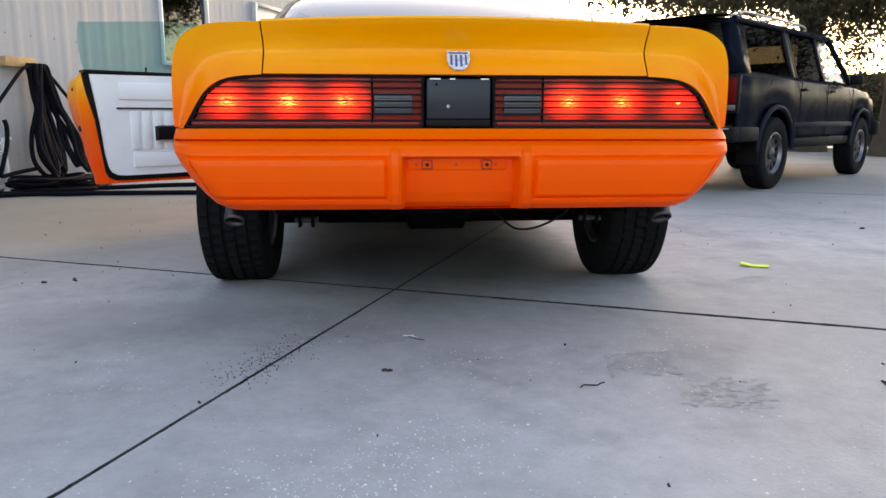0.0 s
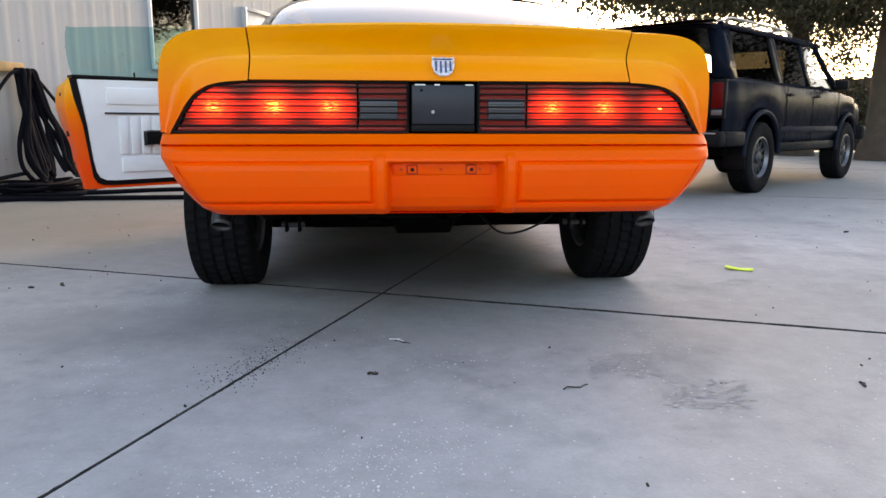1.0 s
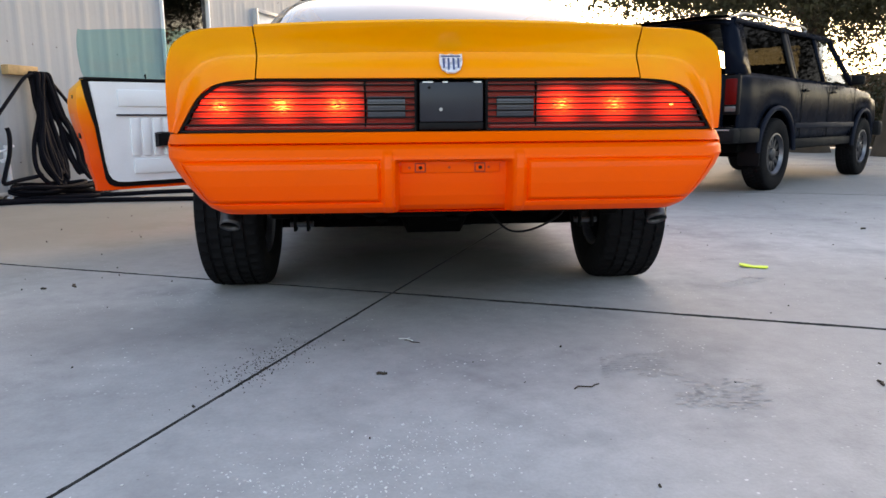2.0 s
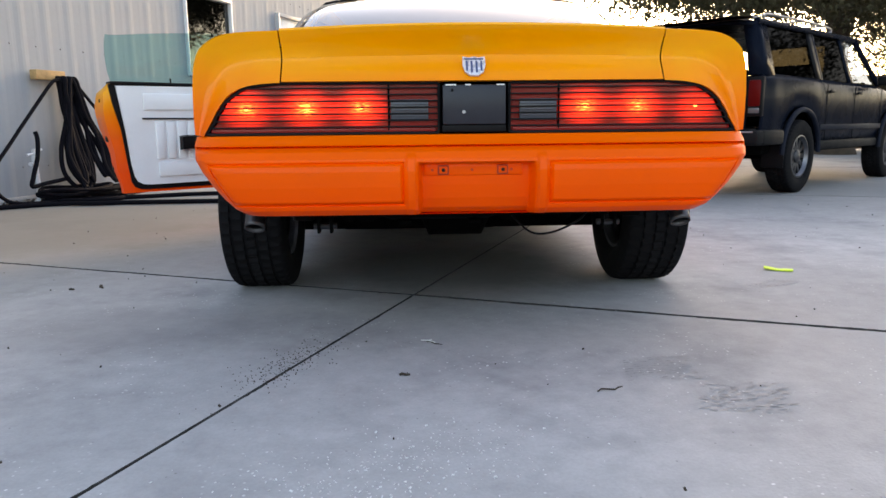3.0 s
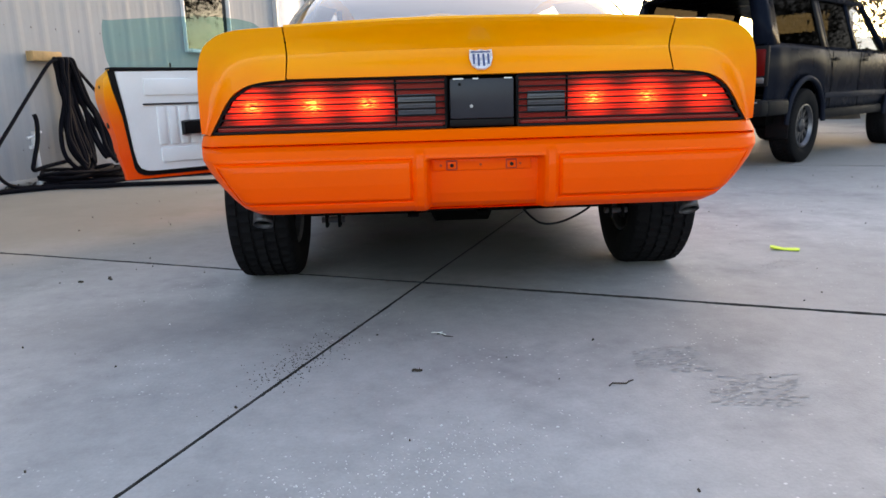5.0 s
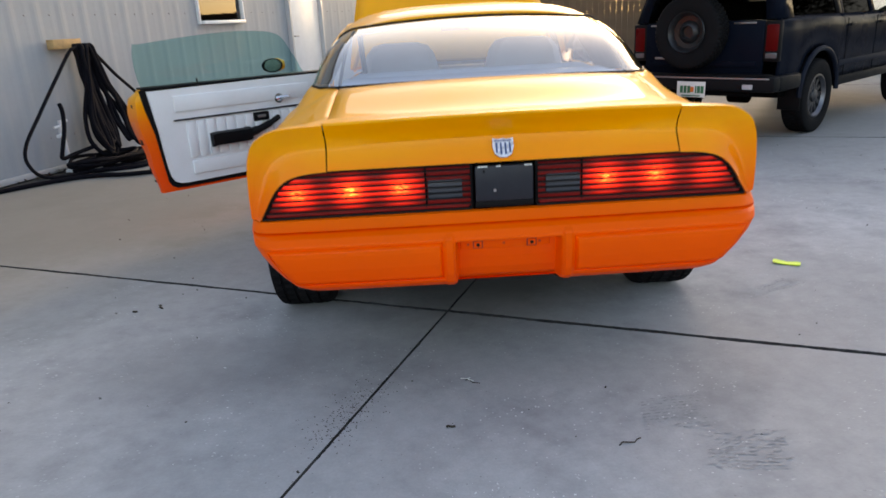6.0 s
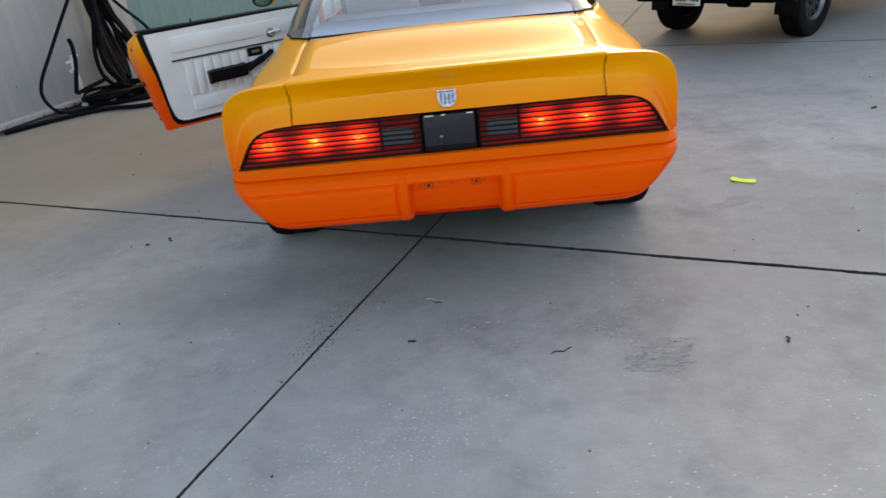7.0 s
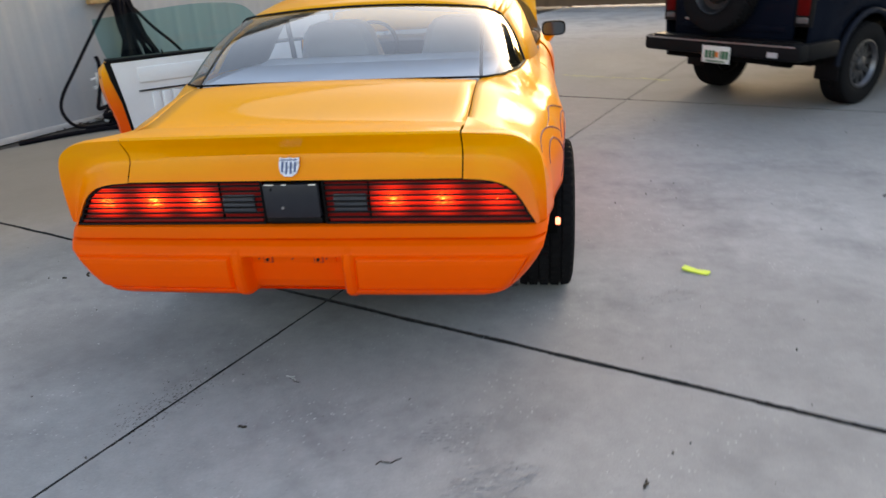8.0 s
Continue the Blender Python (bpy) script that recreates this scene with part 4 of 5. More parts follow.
for side in (1, -1):
    part("leaf_spring", box(side * 0.56, 0.75, 0.42, 0.065, 1.1, 0.035, 0.008), MATT_BLACK, car)
    for dx in (-0.022, 0.022):
        part("spring_shackle", box(side * 0.50 + dx, 0.28, 0.425, 0.010, 0.045, 0.15, 0.004), MATT_BLACK, car)
    for z in (0.375, 0.47):
        part("shackle_bolt", tube([(side * 0.50 - 0.04, 0.28, z), (side * 0.50 + 0.04, 0.28, z)], 0.011, 8), DARK_ALLOY, car)
    part("tail_hanger", box(side * 0.60, 0.30, 0.43, 0.07, 0.025, 0.05, 0.006), MATT_BLACK, car)
    part("hanger_rubber", tube([(side * 0.60, 0.285, 0.455), (side * 0.60, 0.285, 0.395)], [0.016, 0.012], 8), BLACK, car)
    part("shock_absorber", tube([(side * 0.47, 0.85, 0.33), (side * 0.40, 0.65, 0.60)], 0.03, 10), MATT_BLACK, car)
    part("muffler", lathe([(0.0, 0.0001), (0.0, 0.06), (0.35, 0.06), (0.35, 0.0001)], "Y", 18, None, Matrix.Translation((-0.36 if side < 0 else 0.17, 0.42, 0.425))), MATT_BLACK, car, "plain black steel muffler")
    tip = [(side * 0.62, 0.62, 0.48), (side * 0.68, 0.40, 0.475), (side * 0.715, 0.24, 0.465), (side * 0.722, 0.17, 0.385)]
    part("exhaust_tip", tube(spline(tip, 5), 0.034, 14, cap=False), DARK_ALLOY, car, "dull steel turned-down exhaust tip", thick=0.003)
    part("wheel_well", grid([[(side * x, 1.04 + 0.40 * math.cos(a), 0.40 + 0.40 * math.sin(a)) for a in (math.pi * k / 20 for k in range(21))] for x in (0.60, 0.90)]), MATT_BLACK, car, thick=0.006)


def tyre_bm(r, width, rim_r):
    """A tyre round the X axis with ribs, grooves and notched shoulders."""
    hw = width / 2
    prof = [(-hw * 0.82, rim_r), (-hw * 0.97, rim_r + 0.03), (-hw, rim_r + 0.07), (-hw * 0.98, r - 0.05), (-hw * 0.92, r - 0.018), (-hw * 0.84, r - 0.006)]
    for g in (-0.55, -0.18, 0.18, 0.55):
        prof += [(hw * (g - 0.05), r), (hw * (g - 0.04), r - 0.012), (hw * (g + 0.04), r - 0.012), (hw * (g + 0.05), r)]
    prof += [(hw * 0.84, r - 0.006), (hw * 0.92, r - 0.018), (hw * 0.98, r - 0.05), (hw, rim_r + 0.07), (hw * 0.97, rim_r + 0.03), (hw * 0.82, rim_r)]
    b = lathe(prof, "X", 144)
    for v in b.verts:
        rad = math.hypot(v.co.y, v.co.z)
        if rad > r - 0.02:
            a = math.degrees(math.atan2(v.co.z, v.co.y)) / 2.5 + v.co.x * 28
            if round(a) % 3 == 0 and rad > r - 0.008:
                k = (rad - 0.013) / rad
                v.co.y *= k
                v.co.z *= k
    return b


def wheel(parent, x, y, r, width, rim_r, side, spokes, mat, lip):
    w = part("wheel", lathe([(-width * 0.4, rim_r), (-width * 0.38, rim_r - 0.012), (0, rim_r - 0.03), (width * 0.38, rim_r - 0.012), (width * 0.42, rim_r + 0.004), (width * 0.40, rim_r)], "X", 40), mat, parent)
    w.location = (x, y, r)
    part("rim_lip", lathe([(side * width * 0.36, rim_r - 0.004), (side * width * 0.44, rim_r + 0.002), (side * width * 0.45, rim_r - 0.012), (side * width * 0.30, rim_r - 0.032)], "X", 40), lip, w, "worn metal rim lip")
    part("tyre", tyre_bm(r, width, rim_r), RUBBER, w, "black rubber tyre")
    s = side
    b = lathe([(s * width * 0.10, 0.0001), (s * width * 0.12, rim_r - 0.02)], "X", 40)
    part("rim_disc", b, MATT_BLACK, w)
    part("brake_drum", lathe([(-s * width * 0.30, 0.0001), (-s * width * 0.30, rim_r * 0.8), (-s * width * 0.22, rim_r - 0.006), (s * width * 0.05, rim_r - 0.03)], "X", 32), MATT_BLACK, w)
    for k in range(spokes):
        part("spoke", box(s * width * 0.22, 0, rim_r * 0.55, 0.03, 0.05, rim_r * 0.85, 0.006, None, pose(0, 0, 0, 360 * k / spokes, 0, 0)), mat, w)
    part("hub_cap", lathe([(s * width * 0.2, rim_r * 0.34), (s * width * 0.34, rim_r * 0.30), (s * width * 0.40, rim_r * 0.18), (s * width * 0.41, 0.0001)], "X", 24), mat, w)
    return w


for side in (1, -1):
    wheel(car, 0.845 if side > 0 else -0.862, 1.04, 0.35, 0.27, 0.20, side, 10, ALLOY, ALLOY)
    wheel(car, side * 0.80, 3.88, 0.325, 0.23, 0.19, side, 10, ALLOY, ALLOY)

# cabin seen through the glass
for side in (1, -1):
    part("cabin_trim", grid([[(side * 0.700, 0.78, z), (side * 0.745, 1.05, z), (side * 0.775, 1.5, z), (side * 0.785, 1.92, z)] for z in (0.55, 0.80, 1.02)]), SEAT, car, "pale cabin side trim")
    part("pillar_lining", grid([[Vector(rear_window_row(f)[-1 if side > 0 else 0]) + Vector((-side * 0.022, 0.01, -0.01)), Vector((side * lerp(0.775, 0.610, f), lerp(1.92, 2.0, f), lerp(0.98, 1.27, f)))] for f in (0, 0.5, 1)]), LINING, car)
part("headliner", grid([[(-0.55, y, z), (0, y, z + 0.05), (0.55, y, z)] for y, z in ((1.30, 1.25), (2.0, 1.28), (2.7, 1.26))]), SEAT, car)
part("parcel_shelf", box(0, 1.02, 1.03, 1.28, 0.62, 0.03, 0.01), SEAT, car)
part("rear_seat", box(0, 1.42, 0.85, 1.25, 0.18, 0.42, 0.06), SEAT, car)
part("dashboard", box(0, 3.15, 0.86, 1.45, 0.35, 0.22, 0.05), PANEL_GREY, car)
for x in (-0.37, 0.37):
    seat = part("seat_back", capped([[(x + w * cx, 2.12 + 0.10 * cy + lean, z) for cx, cy in ((-1, -0.6), (-0.8, -1), (0.8, -1), (1, -0.6), (1, 0.6), (0.8, 1), (-0.8, 1), (-1, 0.6))] for z, w, lean in ((0.45, 0.26, 0.12), (0.75, 0.27, 0.06), (0.95, 0.25, 0.02), (1.05, 0.22, 0.0), (1.12, 0.20, -0.01), (1.165, 0.16, -0.01), (1.18, 0.11, -0.01))]), SEAT, car, "pale bucket seat with integral headrest")
    part("seat_cushion", box(x, 2.50, 0.52, 0.52, 0.5, 0.16, 0.05), SEAT, seat)
part("steering_wheel", tube([(-0.37 + 0.18 * math.cos(a), 2.93 + 0.08 * math.sin(a), 0.93 + 0.16 * math.sin(a)) for a in (2 * math.pi * k / 28 for k in range(29))], 0.014, 8), BLACK, car)
part("seat_belt", tube([(-0.58, 1.80, 1.24), (-0.57, 1.82, 1.05), (-0.58, 1.88, 0.8)], 0.016, 6), PANEL_GREY, car, "hanging grey seat belt")
part("inner_mirror", box(0.0, 2.78, 1.255, 0.20, 0.03, 0.055, 0.012), BLACK, car)

# right door mirror
mir = part("mirror_housing", lathe([(-0.085, 0.0001), (-0.08, 0.040), (-0.05, 0.056), (0.05, 0.056), (0.08, 0.040), (0.085, 0.0001)], "X", 20, None, Matrix.Translation((0.915, 3.06, 0.995)) @ Matrix.Diagonal((0.92, 0.8, 0.8, 1))), PAINT, car)
rounded = [((1 if math.cos(a) >= 0 else -1) * abs(math.cos(a)) ** 0.55, (1 if math.sin(a) >= 0 else -1) * abs(math.sin(a)) ** 0.55) for a in (2 * math.pi * (k + 0.5) / 36 for k in range(36))]
part("mirror_rim", prism([(0.915 + 0.082 * u, 0.995 + 0.050 * v) for u, v in rounded], 3.002, 3.024), BLACK, mir, "black mirror rim")
part("mirror_glass", prism([(0.915 + 0.072 * u, 0.995 + 0.041 * v) for u, v in rounded], 2.999, 3.010), MIRROR, mir, "mirror glass")
part("mirror_foot", tube([(0.915, 3.06, 0.96), (0.87, 3.09, 0.925)], [0.024, 0.036], 10), PAINT, mir)

# driver's door, swung open; local x runs from the hinge to the latch edge, y towards the cabin
HINGE = Vector((-0.885, 3.10, 0))
dvec = (Vector((-1.99, 2.20, 0)) - HINGE).normalized()
DOOR_M = Matrix.Translation(HINGE) @ Matrix(((dvec.x, -dvec.y, 0, 0), (dvec.y, dvec.x, 0, 0), (0, 0, 1, 0), (0, 0, 0, 1)))
DL = 1.425


def door_part(name, bm, mat, parent, label="", thick=0.0, smooth_angle=35):
    bmesh.ops.transform(bm, matrix=DOOR_M, verts=bm.verts)
    return part(name, bm, mat, parent, label, smooth_angle, thick)


rows = []
for k in range(25):
    f = k / 24
    z = lerp(0.325, 0.985, f)
    out = -curve_at([(0.0, 0.055), (0.35, 0.11), (0.62, 0.170), (0.80, 0.190), (0.90, 0.165), (0.96, 0.115), (1.0, 0.055)], f)
    back = DL + curve_at([(0.0, -0.03), (0.3, 0.0), (0.75, 0.045), (0.90, 0.040), (1.0, 0.0)], f)
    rows.append([(0.02, 0.0, z), (0.03, out * 0.8, z), (0.3, out, z), (0.8, out, z), (back - 0.06, out, z), (back - 0.012, out + 0.004, z), (back, out + 0.018, z), (back, -0.04, z), (back - 0.004, -0.012, z), (back - 0.02, -0.004, z), (0.4, -0.004, z)])
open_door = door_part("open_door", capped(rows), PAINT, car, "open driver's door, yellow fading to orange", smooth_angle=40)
for z, s in ((0.885, 0.010), (0.66, 0.020), (0.48, 0.010), (0.40, 0.007)):
    door_part("latch_hole" if s > 0.012 else "door_bolt", box(DL + curve_at([(0.0, -0.03), (0.3, 0.0), (0.75, 0.045), (0.90, 0.040), (1.0, 0.0)], (z - 0.325) / 0.66) - 0.003, -0.075, z, 0.012, s * 2.2, s * 2, 0.003), BLACK, open_door)
# trim panel with pleats and piping
trim_out = [(0.10, 0.42), (0.30, 0.375), (DL - 0.20, 0.372), (DL - 0.15, 0.376), (DL - 0.118, 0.392), (DL - 0.100, 0.425), (DL - 0.086, 0.50), (DL - 0.068, 0.70), (DL - 0.046, 0.86), (DL - 0.030, 0.972), (0.08, 0.986)]
door_part("door_seal", prism([(x + ((0.018 + 0.022 * smooth(0.62, 0.90, z)) if x > 0.7 else -0.016), z + (-0.030 if z < 0.45 else 0.010)) for x, z in trim_out], -0.004, 0.006), BLACK, open_door)
trim = door_part("door_trim", prism(trim_out, 0.0, 0.026), VINYL, open_door, "white vinyl door trim panel with pleats")
bmx = [("trim_strip", box((0.30 + DL - 0.165) / 2, 0.032, 0.778, DL - 0.465, 0.012, 0.011, 0.003), PANEL_GREY, "thin dark trim strip"), ("upper_pad", box((0.25 + DL - 0.17) / 2, 0.03, 0.880, DL - 0.44, 0.014, 0.10, 0.006), VINYL, ""), ("map_pocket", box((0.35 + DL - 0.24) / 2, 0.032, 0.465, DL - 0.60, 0.02, 0.09, 0.008), VINYL, "")]
for nm, b, mt, lb in bmx:
    door_part(nm, b, mt, trim, lb)
for k in range(13):
    x = 0.34 + k * 0.068
    door_part("pleat", box(x, 0.027, 0.645, 0.056, 0.022, 0.235, 0.010), VINYL, trim)
door_part("armrest", capped([[(x, y, z) for y, z in ((0.03, 0.585 + dz), (0.085, 0.59 + dz), (0.095, 0.62 + dz), (0.09, 0.668 + dz), (0.03, 0.675 + dz))] for x, dz in ((1.04, -0.005), (1.01, 0.0), (0.80, 0.0), (0.76, 0.005))]), BLACK, open_door, "black padded armrest with pull handle")
door_part("pull_handle", tube(spline([(0.79, 0.06, 0.632), (0.70, 0.07, 0.655), (0.60, 0.065, 0.69), (0.53, 0.04, 0.715)], 5), [0.030] * 5 + [0.024] * 5 + [0.019] * 6, 10), BLACK, open_door)
door_part("switch_plate", box(0.655, 0.034, 0.735, 0.115, 0.016, 0.060, 0.005), BLACK, open_door, "black window switch plate")
door_part("switch", box(0.655, 0.044, 0.737, 0.06, 0.006, 0.018, 0.002), STEEL, open_door, "small grey window switch")
door_part("handle_bezel", lathe([(0.03, 0.034), (0.042, 0.032), (0.046, 0.020), (0.048, 0.0001)], "Y", 18, None, Matrix.Translation((0.51, 0.0, 0.842))), CHROME, open_door, "round chrome bezel")
door_part("release_handle", tube([(0.52, 0.035, 0.84), (0.50, 0.05, 0.845), (0.43, 0.05, 0.85)], [0.02, 0.016, 0.01], 10), CHROME, open_door, "chrome release handle")
door_part("lock_knob", tube([(1.06, 0.01, 0.975), (1.06, 0.01, 1.025)], [0.004, 0.006], 8), BLACK, open_door)
top = spline([(1.40, 0, 0.99), (1.435, 0, 1.10), (1.45, 0, 1.235), (1.40, 0, 1.245), (1.05, 0, 1.278), (0.75, 0, 1.288), (0.50, 0, 1.255), (0.36, 0, 1.13), (0.24, 0, 0.99)], 5)
pane_bm = prism([(p.x, p.z + 0.012 * (p.z > 1.05)) for p in top], -0.045, -0.038)
bmesh.ops.bisect_plane(pane_bm, geom=pane_bm.verts[:] + pane_bm.edges[:] + pane_bm.faces[:], plane_co=(0, 0, 1.12), plane_no=(0, 0, 1))
for v in pane_bm.verts:
    v.co.y += 0.13 * max(0.0, (v.co.z - 0.99) / 0.27) ** 1.4
door_part("door_window", pane_bm, GREEN_GLASS, open_door, "raised green-tinted frameless window", smooth_angle=0)
door_part("belt_seal", box(0.735, -0.026, 0.990, 1.37, 0.108, 0.016, 0.004), BLACK, open_door)
lm = door_part("mirror_housing", lathe([(-0.075, 0.0001), (-0.07, 0.040), (-0.03, 0.056), (0.04, 0.058), (0.07, 0.045), (0.075, 0.0001)], "X", 20, None, Matrix.Translation((0.385, -0.18, 1.055)) @ Matrix.Diagonal((0.85, 0.7, 0.8, 1))), PAINT, open_door)
oval = Matrix.Translation((0.44, -0.125, 1.055)) @ Matrix.Diagonal((1.35, 1, 0.85, 1))
door_part("mirror_rim", lathe([(-0.012, 0.050), (-0.012, 0.058), (0.006, 0.058), (0.006, 0.050)], "Y", 28, None, oval), BLACK, lm, "black oval mirror rim")
door_part("mirror_glass", lathe([(0.0, 0.0001), (0.001, 0.052)], "Y", 28, None, oval), CLEAR_MIRROR, lm, "oval mirror glass")


# ---- the dark blue four-door sport utility vehicle ----
# local x to its right, y ahead, rear axle at y = 0
HEAD = math.degrees(math.atan2(2.189, 1.826))
SUV_M = Matrix.Translation((3.705 - 0.72 * 0.641, 4.95 + 0.72 * 0.768, 0)) @ pose(0, 0, 0, 0, 0, -HEAD)
suv = thing("sport_utility_vehicle", SUV_M, "dark navy four-door sport utility vehicle, rear glass raised, parked on concrete", "car")
WB = 2.85
HW = [(-0.88, 0.775), (-0.6, 0.80), (0.5, 0.815), (2.0, 0.815), (3.0, 0.80), (3.55, 0.74)]


def suv_low(y):
    z = 0.50
    for ya in (0.0, WB):
        d = abs(y - ya)
        if d < 0.45:
            z = max(z, 0.40 + math.sqrt(0.45 ** 2 - d * d))
    return z


def suv_belt(y):
    return curve_at([(-0.9, 1.17), (2.0, 1.14), (2.3, 1.13), (3.0, 1.08), (3.6, 1.0)], y)


for side in (1, -1):
    rows = []
    for k in range(121):
        y = lerp(-0.86, 3.58, k / 120)
        w, zl, zb = curve_at(HW, y), suv_low(y), suv_belt(y)
        rows.append([(side * (w - dx), y, lerp(zl, zb, f)) for f, dx in ((0, 0.03), (0.15, 0.01), (0.4, 0.0), (0.62, 0.0), (0.80, 0.008), (0.93, 0.02), (1.0, 0.045))])
    part("body_side", grid(rows), NAVY, suv, thick=0.02)
    for ya in (0.0, WB):
        pts = [(side * (curve_at(HW, ya + 0.44 * math.cos(a)) + 0.012), ya + 0.44 * math.cos(a), 0.40 + 0.44 * math.sin(a)) for a in (math.pi * (k / 26) for k in range(27))]
        part("wheel_flare", tube(pts, 0.026, 8), NAVY_TRIM, suv, "grey-blue plastic wheel flare")
    part("side_moulding", box(side * 0.822, 1.42, 0.66, 0.018, 1.95, 0.06, 0.006), NAVY_TRIM, suv)
    part("sill", box(side * 0.76, 1.42, 0.47, 0.10, 1.9, 0.10, 0.02), DARK_BUMPER, suv)
    # door seams and handles
    for y in (0.62, 1.46, 2.38):
        part("door_seam", box(side * 0.815, y, 0.82, 0.006, 0.008, 0.58), MATT_BLACK, suv)
    for y in (0.74, 1.60):
        part("door_handle", box(side * 0.822, y, 1.035, 0.02, 0.13, 0.03, 0.006), BLACK, suv)
    # pillars and windows; the upper body leans in
    def pt(y, f):
        # f from the belt (0) to the roof rail (1)
        return Vector((side * lerp(0.765, 0.62, f), y, lerp(1.155, 1.66, f)))
    for y0, y1, ya, yb, mt in ((-0.86, -0.60, -0.76, -0.54, NAVY), (0.44, 0.56, 0.42, 0.54, BLACK), (0.56, 0.61, 0.54, 0.59, NAVY_TRIM), (1.38, 1.50, 1.34, 1.44, NAVY)):
        part("pillar", grid([[pt(lerp(y0, ya, f), f), pt(lerp(y1, yb, f), f)] for f in (0, 0.33, 0.66, 1)]), mt, suv, thick=0.04)
    part("pillar", tube([pt(2.38, 0.0), pt(2.10, 0.5), pt(1.86, 1.0)], 0.032, 8), NAVY, suv)
    for y0, y1, ya, yb, gm in ((-0.60, 0.44, -0.54, 0.42, SUV_GLASS), (0.61, 1.38, 0.59, 1.34, SUV_GLASS), (1.50, 2.36, 1.44, 1.84, CLEAR_GLASS)):
        part("side_window", grid([[pt(lerp(y0, ya, f), f) - Vector((side * 0.012, 0, 0)), pt(lerp(y1, yb, f), f) - Vector((side * 0.012, 0, 0))] for f in (0, 0.5, 1)]), gm, suv)
    part("roof_rail", tube(spline([(side * 0.56, -0.45, 1.70), (side * 0.56, -0.40, 1.755), (side * 0.56, 0.4, 1.765), (side * 0.56, 1.2, 1.755), (side * 0.56, 1.26, 1.70)], 5), 0.014, 8), STEEL, suv, "grey metal roof rail")
    part("cab_rail", tube([pt(-0.74, 1.0), pt(0.5, 1.0), pt(1.86, 1.0)], 0.03, 8), NAVY, suv)
    # tail lamp
    part("lamp_surround", box(side * 0.705, -0.858, 0.955, 0.155, 0.05, 0.37, 0.012), BLACK, suv)
    tl = part("tail_lamp", box(side * 0.705, -0.868, 0.985, 0.12, 0.05, 0.25, 0.02), RED_LENS, suv, "tall red tail lamp")
    part("reverse_lens", box(side * 0.705, -0.868, 0.825, 0.11, 0.045, 0.055, 0.012), CLEAR_LENS, tl, "clear reversing lens")
    part("side_mirror", box(side * 0.89, 2.20, 1.19, 0.15, 0.07, 0.11, 0.025), BLACK, suv)
    wheel(suv, side * 0.715, 0.0, 0.37, 0.23, 0.215, side, 12, DARK_ALLOY, RIM_GREY)
    wheel(suv, side * 0.715, WB, 0.37, 0.23, 0.215, side, 12, DARK_ALLOY, RIM_GREY)
    part("mud_flap", box(side * 0.715, -0.42, 0.40, 0.22, 0.012, 0.26, 0.004), BLACK, suv)
    part("bumper_end", box(side * 0.815, -0.74, 0.575, 0.09, 0.46, 0.145, 0.03), DARK_BUMPER, suv)
for side in (1, -1):
    part("rear_pillar", grid([[(side * 0.765, -0.86, 1.155), (side * 0.63, -0.875, 1.155)], [(side * 0.69, -0.81, 1.41), (side * 0.58, -0.83, 1.41)], [(side * 0.62, -0.76, 1.66), (side * 0.50, -0.78, 1.66)]]), NAVY, suv, thick=0.03)
# roof, hood, rear
rows = []
for y, zc, hw in ((-0.80, 1.675, 0.60), (-0.76, 1.70, 0.63), (-0.5, 1.715, 0.635), (0.5, 1.725, 0.635), (1.4, 1.715, 0.63), (1.80, 1.685, 0.61), (1.90, 1.66, 0.59)):
    rows.append([(hw * s, y, zc - 0.035 * abs(s) ** 3 - 0.02 * abs(s) ** 10) for s in (k / 8 - 1 for k in range(17))])
part("roof", grid(rows), NAVY, suv, thick=0.03)
for y in (-0.25, 0.45, 1.05):
    part("rack_bar", tube([(-0.56, y, 1.76), (0.56, y, 1.76)], 0.011, 8), STEEL, suv)
rows = []
for y, z, hw in ((2.30, 1.13, 0.72), (2.8, 1.11, 0.74), (3.3, 1.06, 0.72), (3.56, 0.99, 0.68), (3.62, 0.88, 0.66)):
    rows.append([(hw * s, y, z - 0.02 * s * s) for s in (k / 8 - 1 for k in range(17))])
part("hood", grid(rows), NAVY, suv, thick=0.02)
part("windscreen", grid([[(0.72 * s, 2.36 - 0.08 * s * s, 1.13) for s in (-1, -0.5, 0, 0.5, 1)], [(0.59 * s, 1.88 - 0.05 * s * s, 1.655) for s in (-1, -0.5, 0, 0.5, 1)]]), CLEAR_GLASS, suv)
part("front_bumper", box(0, 3.66, 0.60, 1.62, 0.18, 0.20, 0.04), DARK_BUMPER, suv)
part("grille", box(0, 3.61, 0.84, 1.25, 0.06, 0.20, 0.02), BLACK, suv)
for side in (1, -1):
    part("head_lamp", box(side * 0.58, 3.62, 0.85, 0.22, 0.06, 0.15, 0.02), CLEAR_LENS, suv, "clear headlamp")
gate = part("tailgate", box(0, -0.865, 0.90, 1.26, 0.05, 0.50, 0.015), NAVY, suv)
part("gate_recess", box(0, -0.895, 0.745, 1.15, 0.012, 0.05, 0.004), NAVY, gate)
part("gate_badge", box(-0.42, -0.894, 0.80, 0.18, 0.006, 0.022, 0.002), STEEL, gate, "small metal badge")
for x in (-0.46, 0.44):
    part("gate_trim", box(x, -0.894, 1.125, 0.22, 0.008, 0.014, 0.003), STEEL, gate, "thin bright trim")
sp = part("spare_tyre", tyre_bm(0.355, 0.21, 0.19), RUBBER, suv, "black spare tyre on the tailgate")
sp.matrix_local = Matrix.Translation((-0.05, -1.00, 1.06)) @ pose(0, 0, 0, 0, 0, 90)
